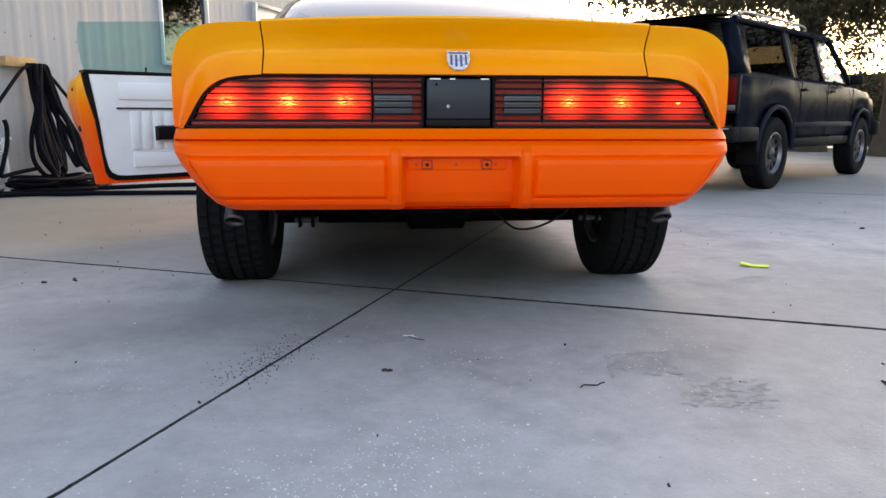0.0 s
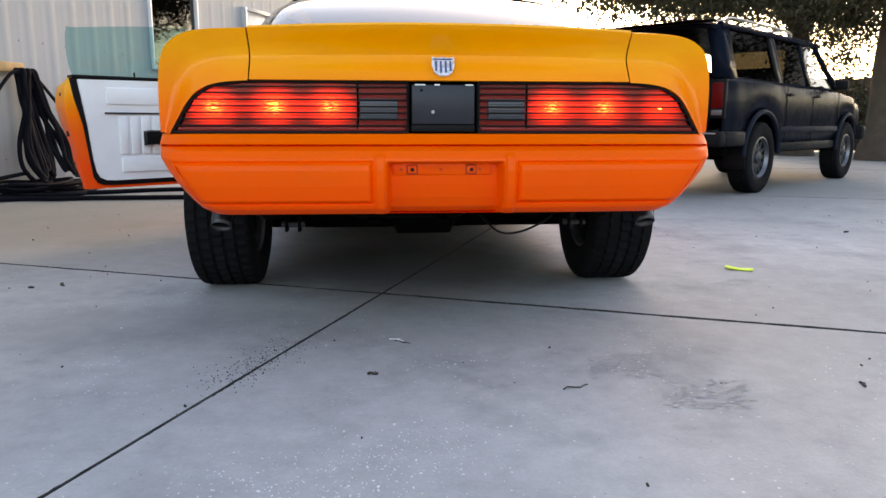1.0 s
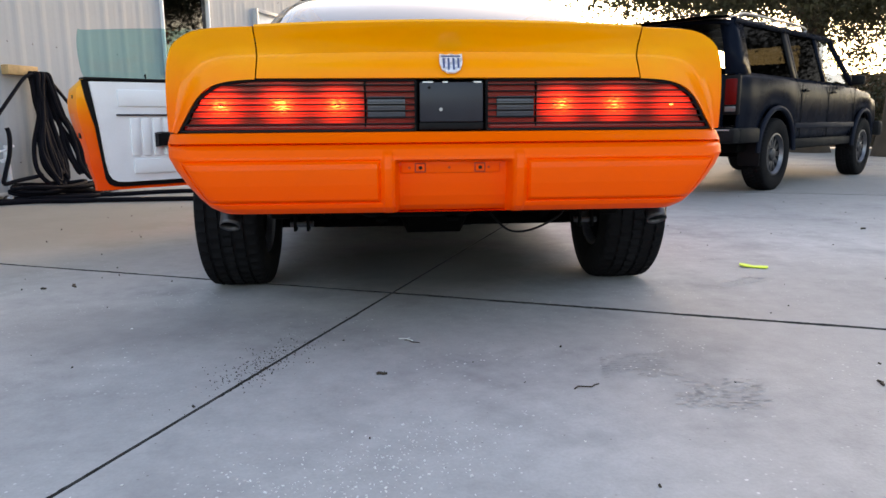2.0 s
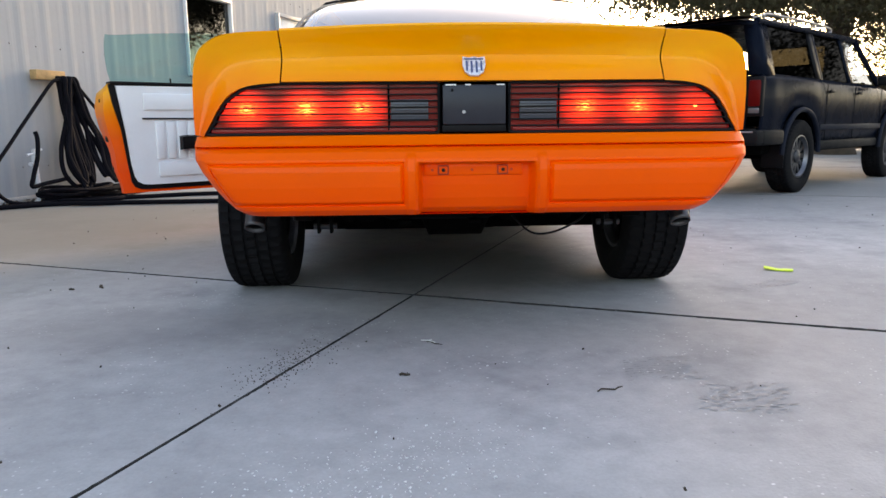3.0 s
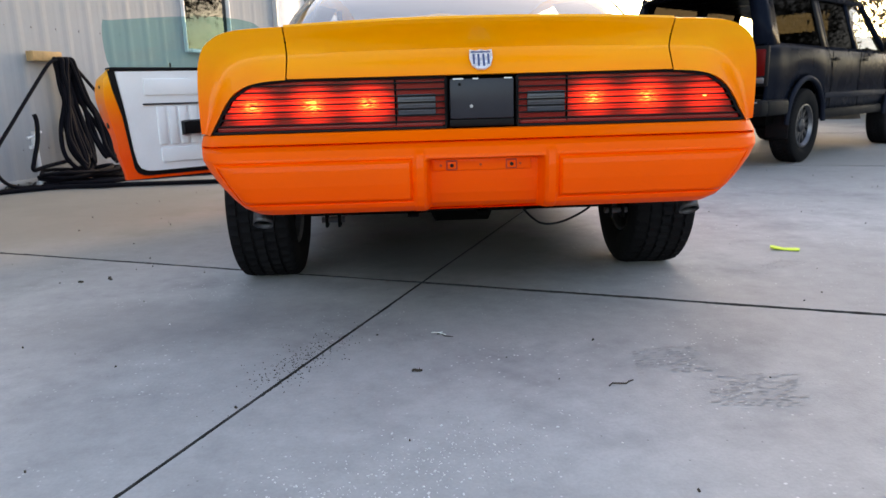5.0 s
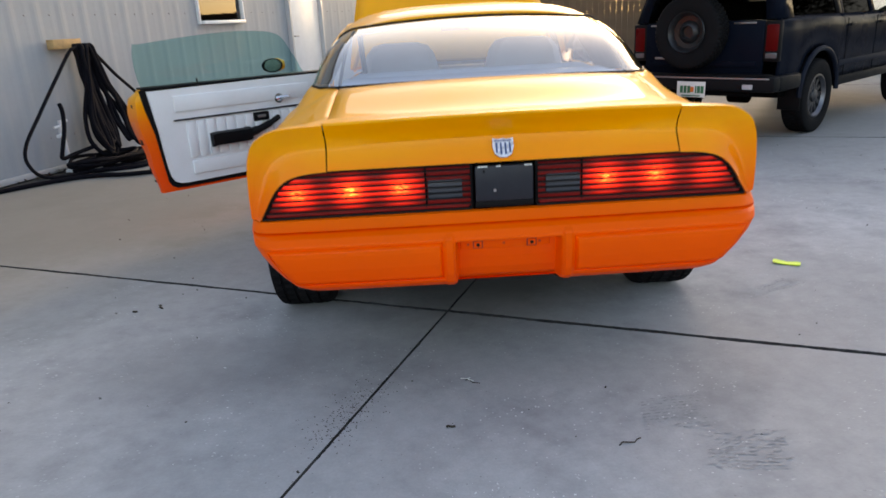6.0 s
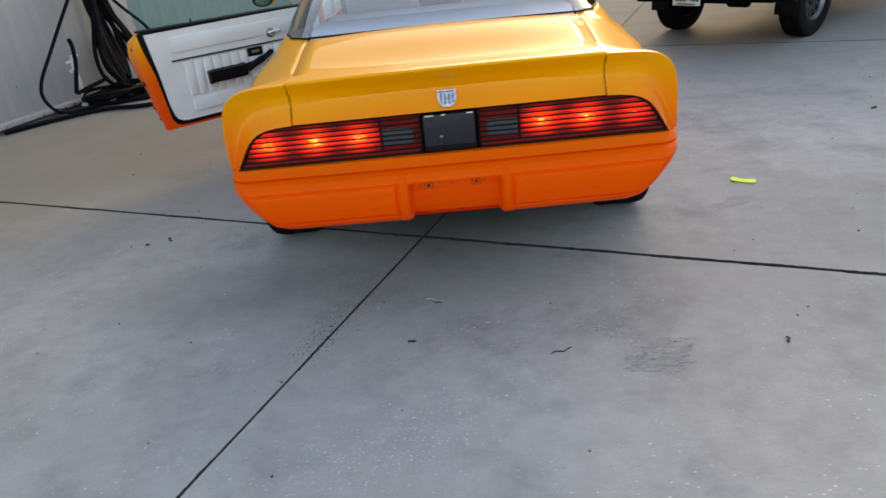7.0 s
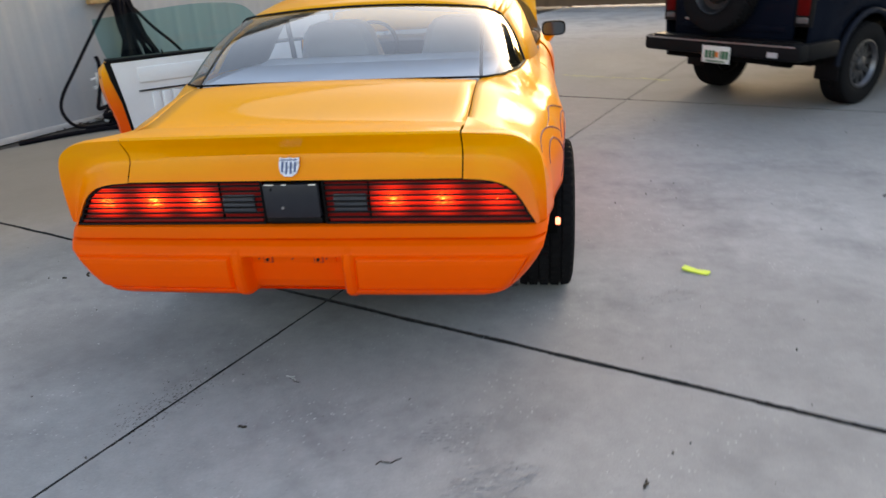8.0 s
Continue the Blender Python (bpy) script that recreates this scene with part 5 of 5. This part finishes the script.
part("spare_rim", lathe([(-0.10, 0.198), (-0.112, 0.190), (-0.10, 0.176), (-0.05, 0.155), (-0.04, 0.11), (-0.075, 0.085), (-0.085, 0.065), (-0.05, 0.055), (-0.05, 0.0001)], "X", 40), SPARE_RIM, sp, "dark painted rim")
bar = part("rear_bumper", box(0, -0.98, 0.575, 1.70, 0.20, 0.145, 0.035), DARK_BUMPER, suv, "charcoal step bumper")
part("bumper_top", box(0, -0.98, 0.652, 1.50, 0.15, 0.012, 0.004), BLACK, bar)
part("bumper_strip", box(0, -1.083, 0.628, 1.60, 0.008, 0.014, 0.003), STEEL, bar, "thin bright strip near the bumper's top edge")
part("bumper_skirt", box(0, -0.98, 0.485, 1.20, 0.10, 0.06, 0.01), MATT_BLACK, bar)
part("marker_lens", box(0.60, -1.087, 0.553, 0.10, 0.012, 0.045, 0.004), REFLECTOR, bar, "white reflector")
part("tow_hitch", box(0, -0.9, 0.46, 0.08, 0.30, 0.08, 0.01), MATT_BLACK, suv)
plate = part("number_plate", box(0.03, -1.088, 0.515, 0.305, 0.008, 0.152, 0.004), PLATE_WHITE, suv, "white plate with green bars")
for x, w in ((-0.155, 0.03), (-0.115, 0.03), (-0.075, 0.03), (0.0, 0.012), (0.03, 0.03), (0.068, 0.03)):
    part("plate_bar", box(x + 0.085, -1.094, 0.515, w, 0.004, 0.07), PLATE_GREEN, plate)
part("plate_spot", box(0.045, -1.0945, 0.515, 0.035, 0.004, 0.05, 0.001), PLATE_ORANGE, plate)
part("plate_strip", box(0.03, -1.094, 0.455, 0.20, 0.004, 0.012), PLATE_GREEN, plate)
lift = part("rear_glass", box(0, 0, 0, 1.18, 0.012, 0.50, 0.004, None, Matrix.Translation((0, -1.0, 1.675)) @ pose(0, 0, 0, 96, 0, 0)), SUV_GLASS, suv, "raised dark rear glass")
part("glass_frame", box(0, 0, 0, 1.20, 0.02, 0.04, 0.006, None, Matrix.Translation((0, -0.79, 1.69)) @ pose(0, 0, 0, 90, 0, 0)), BLACK, lift)
part("rear_wiper", tube([(0.15, -1.18, 1.68), (0.42, -1.0, 1.70)], 0.008, 6), BLACK, lift)
part("underbody", box(0, 1.35, 0.48, 1.36, 3.9, 0.16, 0.03), MATT_BLACK, suv)
part("cabin_floor", box(0, 0.7, 0.62, 1.44, 2.9, 0.06, 0.01), MATT_BLACK, suv)
part("axle", tube([(-0.62, 0, 0.37), (-0.12, 0, 0.37), (-0.1, 0, 0.37), (0.1, 0, 0.37), (0.12, 0, 0.37), (0.62, 0, 0.37)], [0.04, 0.04, 0.11, 0.11, 0.04, 0.04], 12), MATT_BLACK, suv)
for x in (-0.36, 0.36):
    for y, zt in ((0.55, 1.30), (1.55, 1.34)):
        part("seat_back", box(x, y, 0.98 if y > 1 else 1.02, 0.46 if y > 1 else 0.68, 0.14, zt - 0.70, 0.05), MATT_BLACK, suv)

# ---- hose, standpipe and lumber block at the wall ----
block = thing("lumber_block", WALL_M, "short raw lumber block fixed to the siding as a hose peg", "wood block")
part("board", box(0.135, 0.075, 1.265, 0.36, 0.09, 0.095, 0.006), WOOD, block)

hose = thing("hose_coil", WALL_M, "long black rubber hose looped over a lumber block, trailing on concrete", "hose")
rnd = random.Random(4)
for k in range(16):
    u0 = 0.20 + 0.010 * k + rnd.uniform(-0.01, 0.01)
    ua = rnd.gauss(0.20, 0.07) if k < 12 else rnd.gauss(0.56, 0.05)
    ub = ua + rnd.uniform(0.05, 0.20)
    dy, zb = rnd.uniform(0.12, 0.19), rnd.uniform(0.05, 0.24)
    wob = [rnd.gauss(0, 0.026) for _ in range(6)]
    pts = [(u0 + 0.02, 0.09, 1.225), (u0, dy + 0.01, 1.235), (lerp(u0, ua, 0.2), dy + 0.02, 1.10), (lerp(u0, ua, 0.5) + wob[0], dy + 0.04, 0.84), (ua + wob[1], dy + 0.08, 0.52), (ua + wob[2], dy + 0.14, zb + 0.16), (lerp(ua, ub, 0.4), dy + 0.20, zb), (ub + wob[3], dy + 0.15, zb + 0.12), (ub + wob[4], dy + 0.08, 0.55), (lerp(u0, ub, 0.45) + wob[5], dy + 0.01, 0.88), (u0 + 0.04, dy - 0.02, 1.12), (u0 + 0.03, dy - 0.03, 1.225)]
    part("hose_loop", tube(spline(pts, 6), 0.022, 8), HOSE_RUBBER, hose)
long_loop = [(0.20, 0.16, 1.22), (0.08, 0.18, 1.19), (-0.17, 0.20, 0.95), (-0.49, 0.22, 0.62), (-0.75, 0.26, 0.36), (-0.80, 0.30, 0.19), (-0.68, 0.36, 0.05), (-0.30, 0.45, 0.02), (0.10, 0.52, 0.02), (0.70, 0.50, 0.02), (1.2, 0.42, 0.02)]
part("hose_loop", tube(spline(long_loop, 8), 0.0175, 7), HOSE_RUBBER, hose)
right_loop = [(0.30, 0.16, 1.22), (0.40, 0.18, 1.16), (0.62, 0.20, 0.92), (0.90, 0.22, 0.66), (1.10, 0.26, 0.36), (1.12, 0.30, 0.10), (1.0, 0.34, 0.03), (0.7, 0.40, 0.02), (0.4, 0.55, 0.02)]
part("hose_loop", tube(spline(right_loop, 8), 0.0175, 7), HOSE_RUBBER, hose)
for k in range(8):
    c, r = Vector((0.22 + rnd.gauss(0, 0.13), 0.42 + rnd.gauss(0, 0.07), 0.022 + 0.016 * k)), rnd.uniform(0.26, 0.50)
    part("hose_ring", tube([c + Vector((r * math.cos(a) + 0.05 * math.sin(2 * a + k), 0.55 * r * math.sin(a), 0.012 * math.sin(3 * a + k))) for a in (2 * math.pi * j / 36 for j in range(37))], 0.0175, 7), HOSE_RUBBER, hose)
for pts in ([(-1.3, 0.24, 0.022), (-0.85, 0.40, 0.022), (-0.55, 0.57, 0.022), (-0.41, 0.75, 0.022), (-0.34, 1.0, 0.022), (-0.20, 1.22, 0.022), (-0.02, 1.67, 0.022), (0.13, 2.06, 0.022), (0.30, 2.5, 0.022)], [(0.0, 0.40, 0.022), (0.08, 0.65, 0.022), (0.21, 0.83, 0.022), (0.37, 1.02, 0.022), (0.62, 1.24, 0.022), (0.83, 1.57, 0.022), (1.0, 2.1, 0.022)], [(-0.30, 0.30, 0.022), (-0.18, 0.55, 0.022), (0.02, 0.80, 0.022), (0.25, 0.82, 0.022), (0.45, 0.62, 0.022), (0.40, 0.35, 0.05), (0.1, 0.25, 0.06)]):
    part("hose_run", tube(spline(pts, 8), 0.022, 8), HOSE_RUBBER, hose)

pipe = thing("standpipe", WALL_M, "grey metal water standpipe with valve and black hose, by the wall", "tap")
part("riser", tube([(-0.20, 0.16, 0.0), (-0.20, 0.16, 0.20), (-0.21, 0.16, 0.45), (-0.21, 0.16, 0.53)], 0.022, 10), GALVANISED, pipe)
part("valve", lathe([(-0.055, 0.0001), (-0.055, 0.026), (-0.03, 0.034), (0.03, 0.034), (0.055, 0.024), (0.055, 0.0001)], "Z", 14, None, Matrix.Translation((-0.21, 0.165, 0.43))), GALVANISED, pipe)
part("valve_lever", tube([(-0.33, 0.20, 0.475), (-0.27, 0.20, 0.485), (-0.20, 0.185, 0.50), (-0.14, 0.18, 0.525)], [0.012, 0.009, 0.009, 0.013], 8), GALVANISED, pipe)
part("outlet", tube([(-0.21, 0.165, 0.395), (-0.27, 0.20, 0.39), (-0.315, 0.21, 0.385)], [0.014, 0.014, 0.020], 10), GALVANISED, pipe)
part("pipe_foot", lathe([(0.0, 0.05), (0.02, 0.05), (0.035, 0.024), (0.07, 0.022)], "Z", 14, None, Matrix.Translation((-0.20, 0.16, 0.0))), GALVANISED, pipe)
part("pipe_hose", tube(spline([(-0.21, 0.20, 0.70), (-0.20, 0.21, 0.62), (-0.24, 0.23, 0.45), (-0.33, 0.25, 0.26), (-0.35, 0.25, 0.17), (-0.20, 0.26, 0.19), (0.10, 0.25, 0.22)], 6), 0.021, 8), HOSE_RUBBER, pipe, "black rubber hose end")

b = bmesh.new()
for k in range(260):
    u, v = rnd.gauss(0.15, 0.45), abs(rnd.gauss(0.05, 0.16)) + 0.02
    s = rnd.uniform(0.012, 0.035)
    m = Matrix.Translation((u, v, rnd.uniform(0.004, 0.03))) @ pose(0, 0, 0, rnd.uniform(-40, 40), rnd.uniform(-40, 40), rnd.uniform(0, 360))
    b.faces.new([b.verts.new(m @ Vector(p)) for p in ((-s, -s * 0.3, 0), (0, -s * 0.45, 0), (s, 0, 0), (0, s * 0.45, 0.003), (-s, s * 0.2, 0))])
litter = part("leaf_litter", b, LITTER, smooth=0)
litter.matrix_world = WALL_M
tagged(litter, "dry brown leaf litter gathered along the wall's foot", "leaves", kind="stuff")


# ---- trees ----
def tree(x, y, r, h, fork, crowns, seed, label):
    rd = random.Random(seed)
    t = thing("tree", Matrix.Translation((x, y, 0)), label, "tree", group="yard trees")
    rings = []
    for k in range(10):
        f = k / 9
        rings.append((Vector((0.10 * math.sin(f * 3 + seed), 0.08 * math.cos(f * 2), f * fork - 0.02)), r * (1.35 - 0.55 * min(1, f * 4) - 0.15 * f)))
    bmt = tube([p for p, _ in rings], [q for _, q in rings], 16)
    top = rings[-1][0]
    tips = []
    for k in range(7):
        a = 2 * math.pi * k / 7 + rd.uniform(-0.3, 0.3)
        d = Vector((math.cos(a), math.sin(a), rd.uniform(0.35, 1.0))).normalized()
        ln = rd.uniform(0.45, 0.75) * (h - fork)
        pts = [top - Vector((0, 0, 0.15)), top + d * ln * 0.35 + Vector((0, 0, 0.1)), top + d * ln * 0.7 + Vector((rd.uniform(-0.3, 0.3), rd.uniform(-0.3, 0.3), 0.25)), top + d * ln]
        tube(spline(pts, 4), [r * lerp(0.55, 0.10, j / 12) for j in range(13)], 8, bmt)
        tips.append(pts)
        for _ in range(3):
            q = pts[2].lerp(pts[3], rd.random())
            e = q + Vector((rd.uniform(-1, 1), rd.uniform(-1, 1), rd.uniform(-0.6, 0.5)))
            tube([q, q.lerp(e, 0.5) + Vector((0, 0, 0.08)), e], [r * 0.12, r * 0.08, r * 0.03], 5, bmt)
    part("trunk", bmt, BARK, t)
    verts, faces = [], []
    for cx, cy, cz, rad, sq, n in crowns:
        c = Vector((cx - x, cy - y, cz))
        subs = []
        for _ in range(max(6, int(n / 110))):
            d = Vector((rd.gauss(0, 1), rd.gauss(0, 1), rd.gauss(0, 1))).normalized() * rad * rd.uniform(0.35, 1.0)
            d.z *= sq
            subs.append((c + d, rd.uniform(0.22, 0.5)))
        for _ in range(n):
            o, sr = rd.choice(subs)
            p = o + Vector((rd.gauss(0, sr), rd.gauss(0, sr), rd.gauss(0, sr * 0.7)))
            s = rd.uniform(0.035, 0.065)
            m = Matrix.Translation(p) @ pose(0, 0, 0, rd.uniform(-70, 70), rd.uniform(-70, 70), rd.uniform(0, 360))
            i = len(verts)
            verts += [m @ Vector(q) for q in ((-s, 0, 0), (-s * 0.2, -s * 0.42, 0.01), (s, 0, 0), (-s * 0.2, s * 0.42, 0.01))]
            faces += [(i, i + 1, i + 2), (i, i + 2, i + 3)]
    me = bpy.data.meshes.new("crown")
    me.from_pydata(verts, [], faces)
    me.materials.append(LEAF)
    cr = new("crown", me)
    cr.parent = t
    cr["label"] = "dense crown of small dark green leaves"
    return t


tree(9.82, 11.0, 0.42, 8.5, 3.4, [(8.4, 10.4, 3.75, 2.4, 0.42, 32000), (11.0, 11.5, 4.6, 2.6, 0.6, 11000), (6.0, 10.0, 3.35, 1.9, 0.42, 30000), (9.4, 9.6, 3.5, 1.5, 0.35, 9000), (4.5, 10.4, 3.45, 1.6, 0.42, 20000)], 3, "broad oak with thick dark trunk beside the parked vehicle")
tree(9.1, 13.1, 0.34, 8.0, 3.0, [(8.0, 13.2, 4.3, 2.5, 0.5, 22000), (5.4, 13.2, 4.4, 2.2, 0.5, 22000), (10.9, 14.5, 3.9, 2.0, 0.6, 7000), (9.7, 12.7, 3.1, 1.2, 0.5, 6000), (10.3, 13.4, 2.35, 0.55, 0.7, 1300)], 8, "oak with a forked dark trunk behind the parked vehicle")


tree(15.0, 4.6, 0.36, 8.5, 2.6, [(14.5, 4.6, 4.0, 2.6, 0.75, 24000), (14.5, 8.2, 4.0, 2.4, 0.75, 20000)], 21, "broad oak standing out of view beside the yard")


def shrub(x, y, h, n, seed):
    rd = random.Random(seed)
    t = thing("shrub", Matrix.Translation((x, y, 0)), "leafy green shrub against the yard fence", "shrub", group="shrubs by the fence")
    bmt = bmesh.new()
    for k in range(6):
        tube([(0, 0, 0), (rd.uniform(-0.3, 0.3), rd.uniform(-0.3, 0.3), h * 0.5), (rd.uniform(-0.6, 0.6), rd.uniform(-0.6, 0.6), h * 0.9)], [0.03, 0.02, 0.008], 5, bmt)
    part("stem", bmt, BARK, t)
    verts, faces = [], []
    for _ in range(n):
        p = Vector((rd.gauss(0, 0.45), rd.gauss(0, 0.45), abs(rd.gauss(h * 0.6, h * 0.28)) + 0.1))
        s = rd.uniform(0.04, 0.08)
        m = Matrix.Translation(p) @ pose(0, 0, 0, rd.uniform(-70, 70), rd.uniform(-70, 70), rd.uniform(0, 360))
        i = len(verts)
        verts += [m @ Vector(q) for q in ((-s, 0, 0), (0, -s * 0.42, 0.01), (s, 0, 0), (0, s * 0.42, 0.01))]
        faces += [(i, i + 1, i + 2), (i, i + 2, i + 3)]
    me = bpy.data.meshes.new("foliage")
    me.from_pydata(verts, [], faces)
    me.materials.append(LEAF)
    cr = new("foliage", me)
    cr.parent = t


shrub(10.2, 14.6, 2.1, 1600, 5)
shrub(11.6, 14.4, 1.7, 1400, 6)

# ---- small things on the concrete ----
tag_out = []
for k in range(40):
    a = 2 * math.pi * k / 40
    u = math.cos(a)
    tag_out.append((0.066 * u, (0.020 + 0.012 * abs(u)) * (1 if math.sin(a) > 0 else -1) * abs(math.sin(a)) ** 0.35 + 0.004 * u))
tag = part("plastic_strip", capped([[(x, y, z + 0.006 * abs(x) / 0.066) for x, y in tag_out] for z in (0.002, 0.007)]), LIME, smooth=30)
tag.matrix_world = Matrix.Translation((1.590, 1.118, 0.0)) @ pose(0, 0, 0, 0, 3, -30)
tagged(tag, "bright lime-green plastic strip lying on the concrete", "plastic strip")

rd = random.Random(12)


def twig(x, y, ln, turn, thick_, label):
    pts = [(ln * (k / 5 - 0.5), 0.10 * ln * math.sin(k * 1.7), thick_ + 0.002 * math.sin(k)) for k in range(6)]
    t = part("twig", tube(pts, thick_, 5), LITTER)
    t.matrix_world = Matrix.Translation((x, y, 0)) @ pose(0, 0, 0, 0, 0, turn)
    tagged(t, label, "twig", group="twigs on the concrete")


twig(-0.225, -0.22, 0.03, 4, 0.004, "tiny dark twig lying on the concrete")
twig(0.34, -0.37, 0.085, 20, 0.0022, "thin curved dark twig lying on the concrete")
twig(-1.63, 1.036, 0.05, -60, 0.005, "short dark twig lying on the concrete")
twig(-0.13, 0.08, 0.06, -35, 0.0018, "thin pale straw lying on the concrete")
twig(-1.74, 0.99, 0.02, 30, 0.005, "tiny dark twig lying on the concrete")
twig(2.93, 2.23, 0.06, 30, 0.006, "small dark clump of twigs on the concrete")
twig(1.15, -0.42, 0.04, 70, 0.004, "short dark twig lying on the concrete")
twig(2.12, 0.23, 0.03, 10, 0.007, "small dark pebble-like twig on the concrete")
b = bmesh.new()
for k in range(520):
    x, y = rd.uniform(-2.6, 3.6), rd.uniform(-1.2, 4.5)
    if k > 170:
        f = rd.gauss(0, 0.13)
        x, y = -0.58 + 0.38 * f + rd.gauss(0, 0.05), -0.08 + 0.92 * f + rd.gauss(0, 0.04)
    if abs(x) < 1.0 and y > 0.6:
        continue
    s = rd.uniform(0.002, 0.0065) if k <= 170 else rd.uniform(0.0012, 0.003)
    m = Matrix.Translation((x, y, s * 0.5)) @ pose(0, 0, 0, rd.uniform(0, 90), rd.uniform(0, 90), rd.uniform(0, 360))
    box(0, 0, 0, s * 1.5, s * 0.9, s * 0.7, 0, b, m)
grit = part("grit", b, LITTER, smooth=0)
tagged(grit, "scattered dark grit and seeds on the concrete", "grit", kind="stuff")

# pale aggregate showing where the surface has worn away
b = bmesh.new()
for k in range(640):
    f = rd.random()
    x, y = lerp(-0.55, 0.02, f) + rd.gauss(0, 0.13), lerp(-0.98, -0.62, f) + rd.gauss(0, 0.07)
    if k % 9 == 0:
        x, y = rd.uniform(-1.2, 1.6), rd.uniform(-1.1, 0.6)
    s = min(0.0042, abs(rd.gauss(0.0014, 0.0009)) + 0.0006)
    m = Matrix.Translation((x, y, 0.0016)) @ pose(0, 0, 0, rd.uniform(-25, 25), rd.uniform(-25, 25), rd.uniform(0, 360))
    box(0, 0, 0, s * 1.7, s, s * 0.5, 0, b, m)
chips = part("aggregate_chips", b, AGGREGATE, smooth=0)
tagged(chips, "pale stone chips showing in the worn concrete", "aggregate", kind="stuff")

# dusty tread prints left by a turning tyre
for cx, cy, turn, n, ln in ((0.53, -0.20, -12, 11, 0.20), (0.68, -0.43, -22, 12, 0.22), (1.38, 0.845, 8, 6, 0.36)):
    b = bmesh.new()
    for i in range(n):
        u = -ln / 2
        while u < ln / 2:
            d = rd.uniform(0.010, 0.034)
            if rd.random() < 0.72:
                y0, w = (i - n / 2) * 0.019 + rd.gauss(0, 0.0012), rd.uniform(0.0018, 0.0048)
                m = Matrix.Translation((u + d / 2, y0 + 0.25 * u, 0.0022)) @ pose(0, 0, 0, 0, 0, 14 + (10 if i % 2 else -6) + rd.gauss(0, 4))
                b.faces.new([b.verts.new(m @ Vector((px, py, 0))) for px, py in ((-d / 2, -w), (d / 3, -w * 0.8), (d / 2, w * 0.3), (d / 3, w), (-d / 2, w * 0.7))])
            u += d + rd.uniform(0.002, 0.010)
    pr = part("tyre_print", b, STAIN, smooth=0)
    pr.matrix_world = Matrix.Translation((cx, cy, 0)) @ pose(0, 0, 0, 0, 0, turn)
    tagged(pr, "faint dusty tyre tread print on the concrete", "stain", kind="stuff")

# old yellow paint streak farther up the yard
b = bmesh.new()
for k in range(34):
    f = k / 33
    c = Vector((lerp(1.10, 2.30, f), lerp(7.03, 6.45, f), 0.0024)) + Vector((rd.gauss(0, 0.02), rd.gauss(0, 0.025), 0))
    m = Matrix.Translation(c) @ pose(0, 0, 0, 0, 0, -26 + rd.gauss(0, 12))
    a, w = rd.uniform(0.02, 0.06), rd.uniform(0.006, 0.022)
    b.faces.new([b.verts.new(m @ Vector(p)) for p in ((-a, -w * 0.4, 0), (0, -w, 0), (a, -w * 0.3, 0), (a * 0.8, w * 0.5, 0), (0, w, 0), (-a * 0.9, w * 0.5, 0))])
streak = part("paint_streak", b, OLD_YELLOW, smooth=0)
tagged(streak, "faint worn yellow paint streak on the concrete", "stain", kind="stuff")

# pale dry straw on the slab
straw = thing("dry_straw", Matrix(), "pale dry grass straw lying on the concrete", "straw")
part("stalk", tube([(-0.173, 0.107, 0.0045), (-0.150, 0.098, 0.0065), (-0.126, 0.079, 0.0045)], 0.0018, 6), PLATE_WHITE, straw)
part("side_stalk", tube([(-0.150, 0.098, 0.006), (-0.136, 0.104, 0.0065)], 0.0014, 6), PLATE_WHITE, straw)

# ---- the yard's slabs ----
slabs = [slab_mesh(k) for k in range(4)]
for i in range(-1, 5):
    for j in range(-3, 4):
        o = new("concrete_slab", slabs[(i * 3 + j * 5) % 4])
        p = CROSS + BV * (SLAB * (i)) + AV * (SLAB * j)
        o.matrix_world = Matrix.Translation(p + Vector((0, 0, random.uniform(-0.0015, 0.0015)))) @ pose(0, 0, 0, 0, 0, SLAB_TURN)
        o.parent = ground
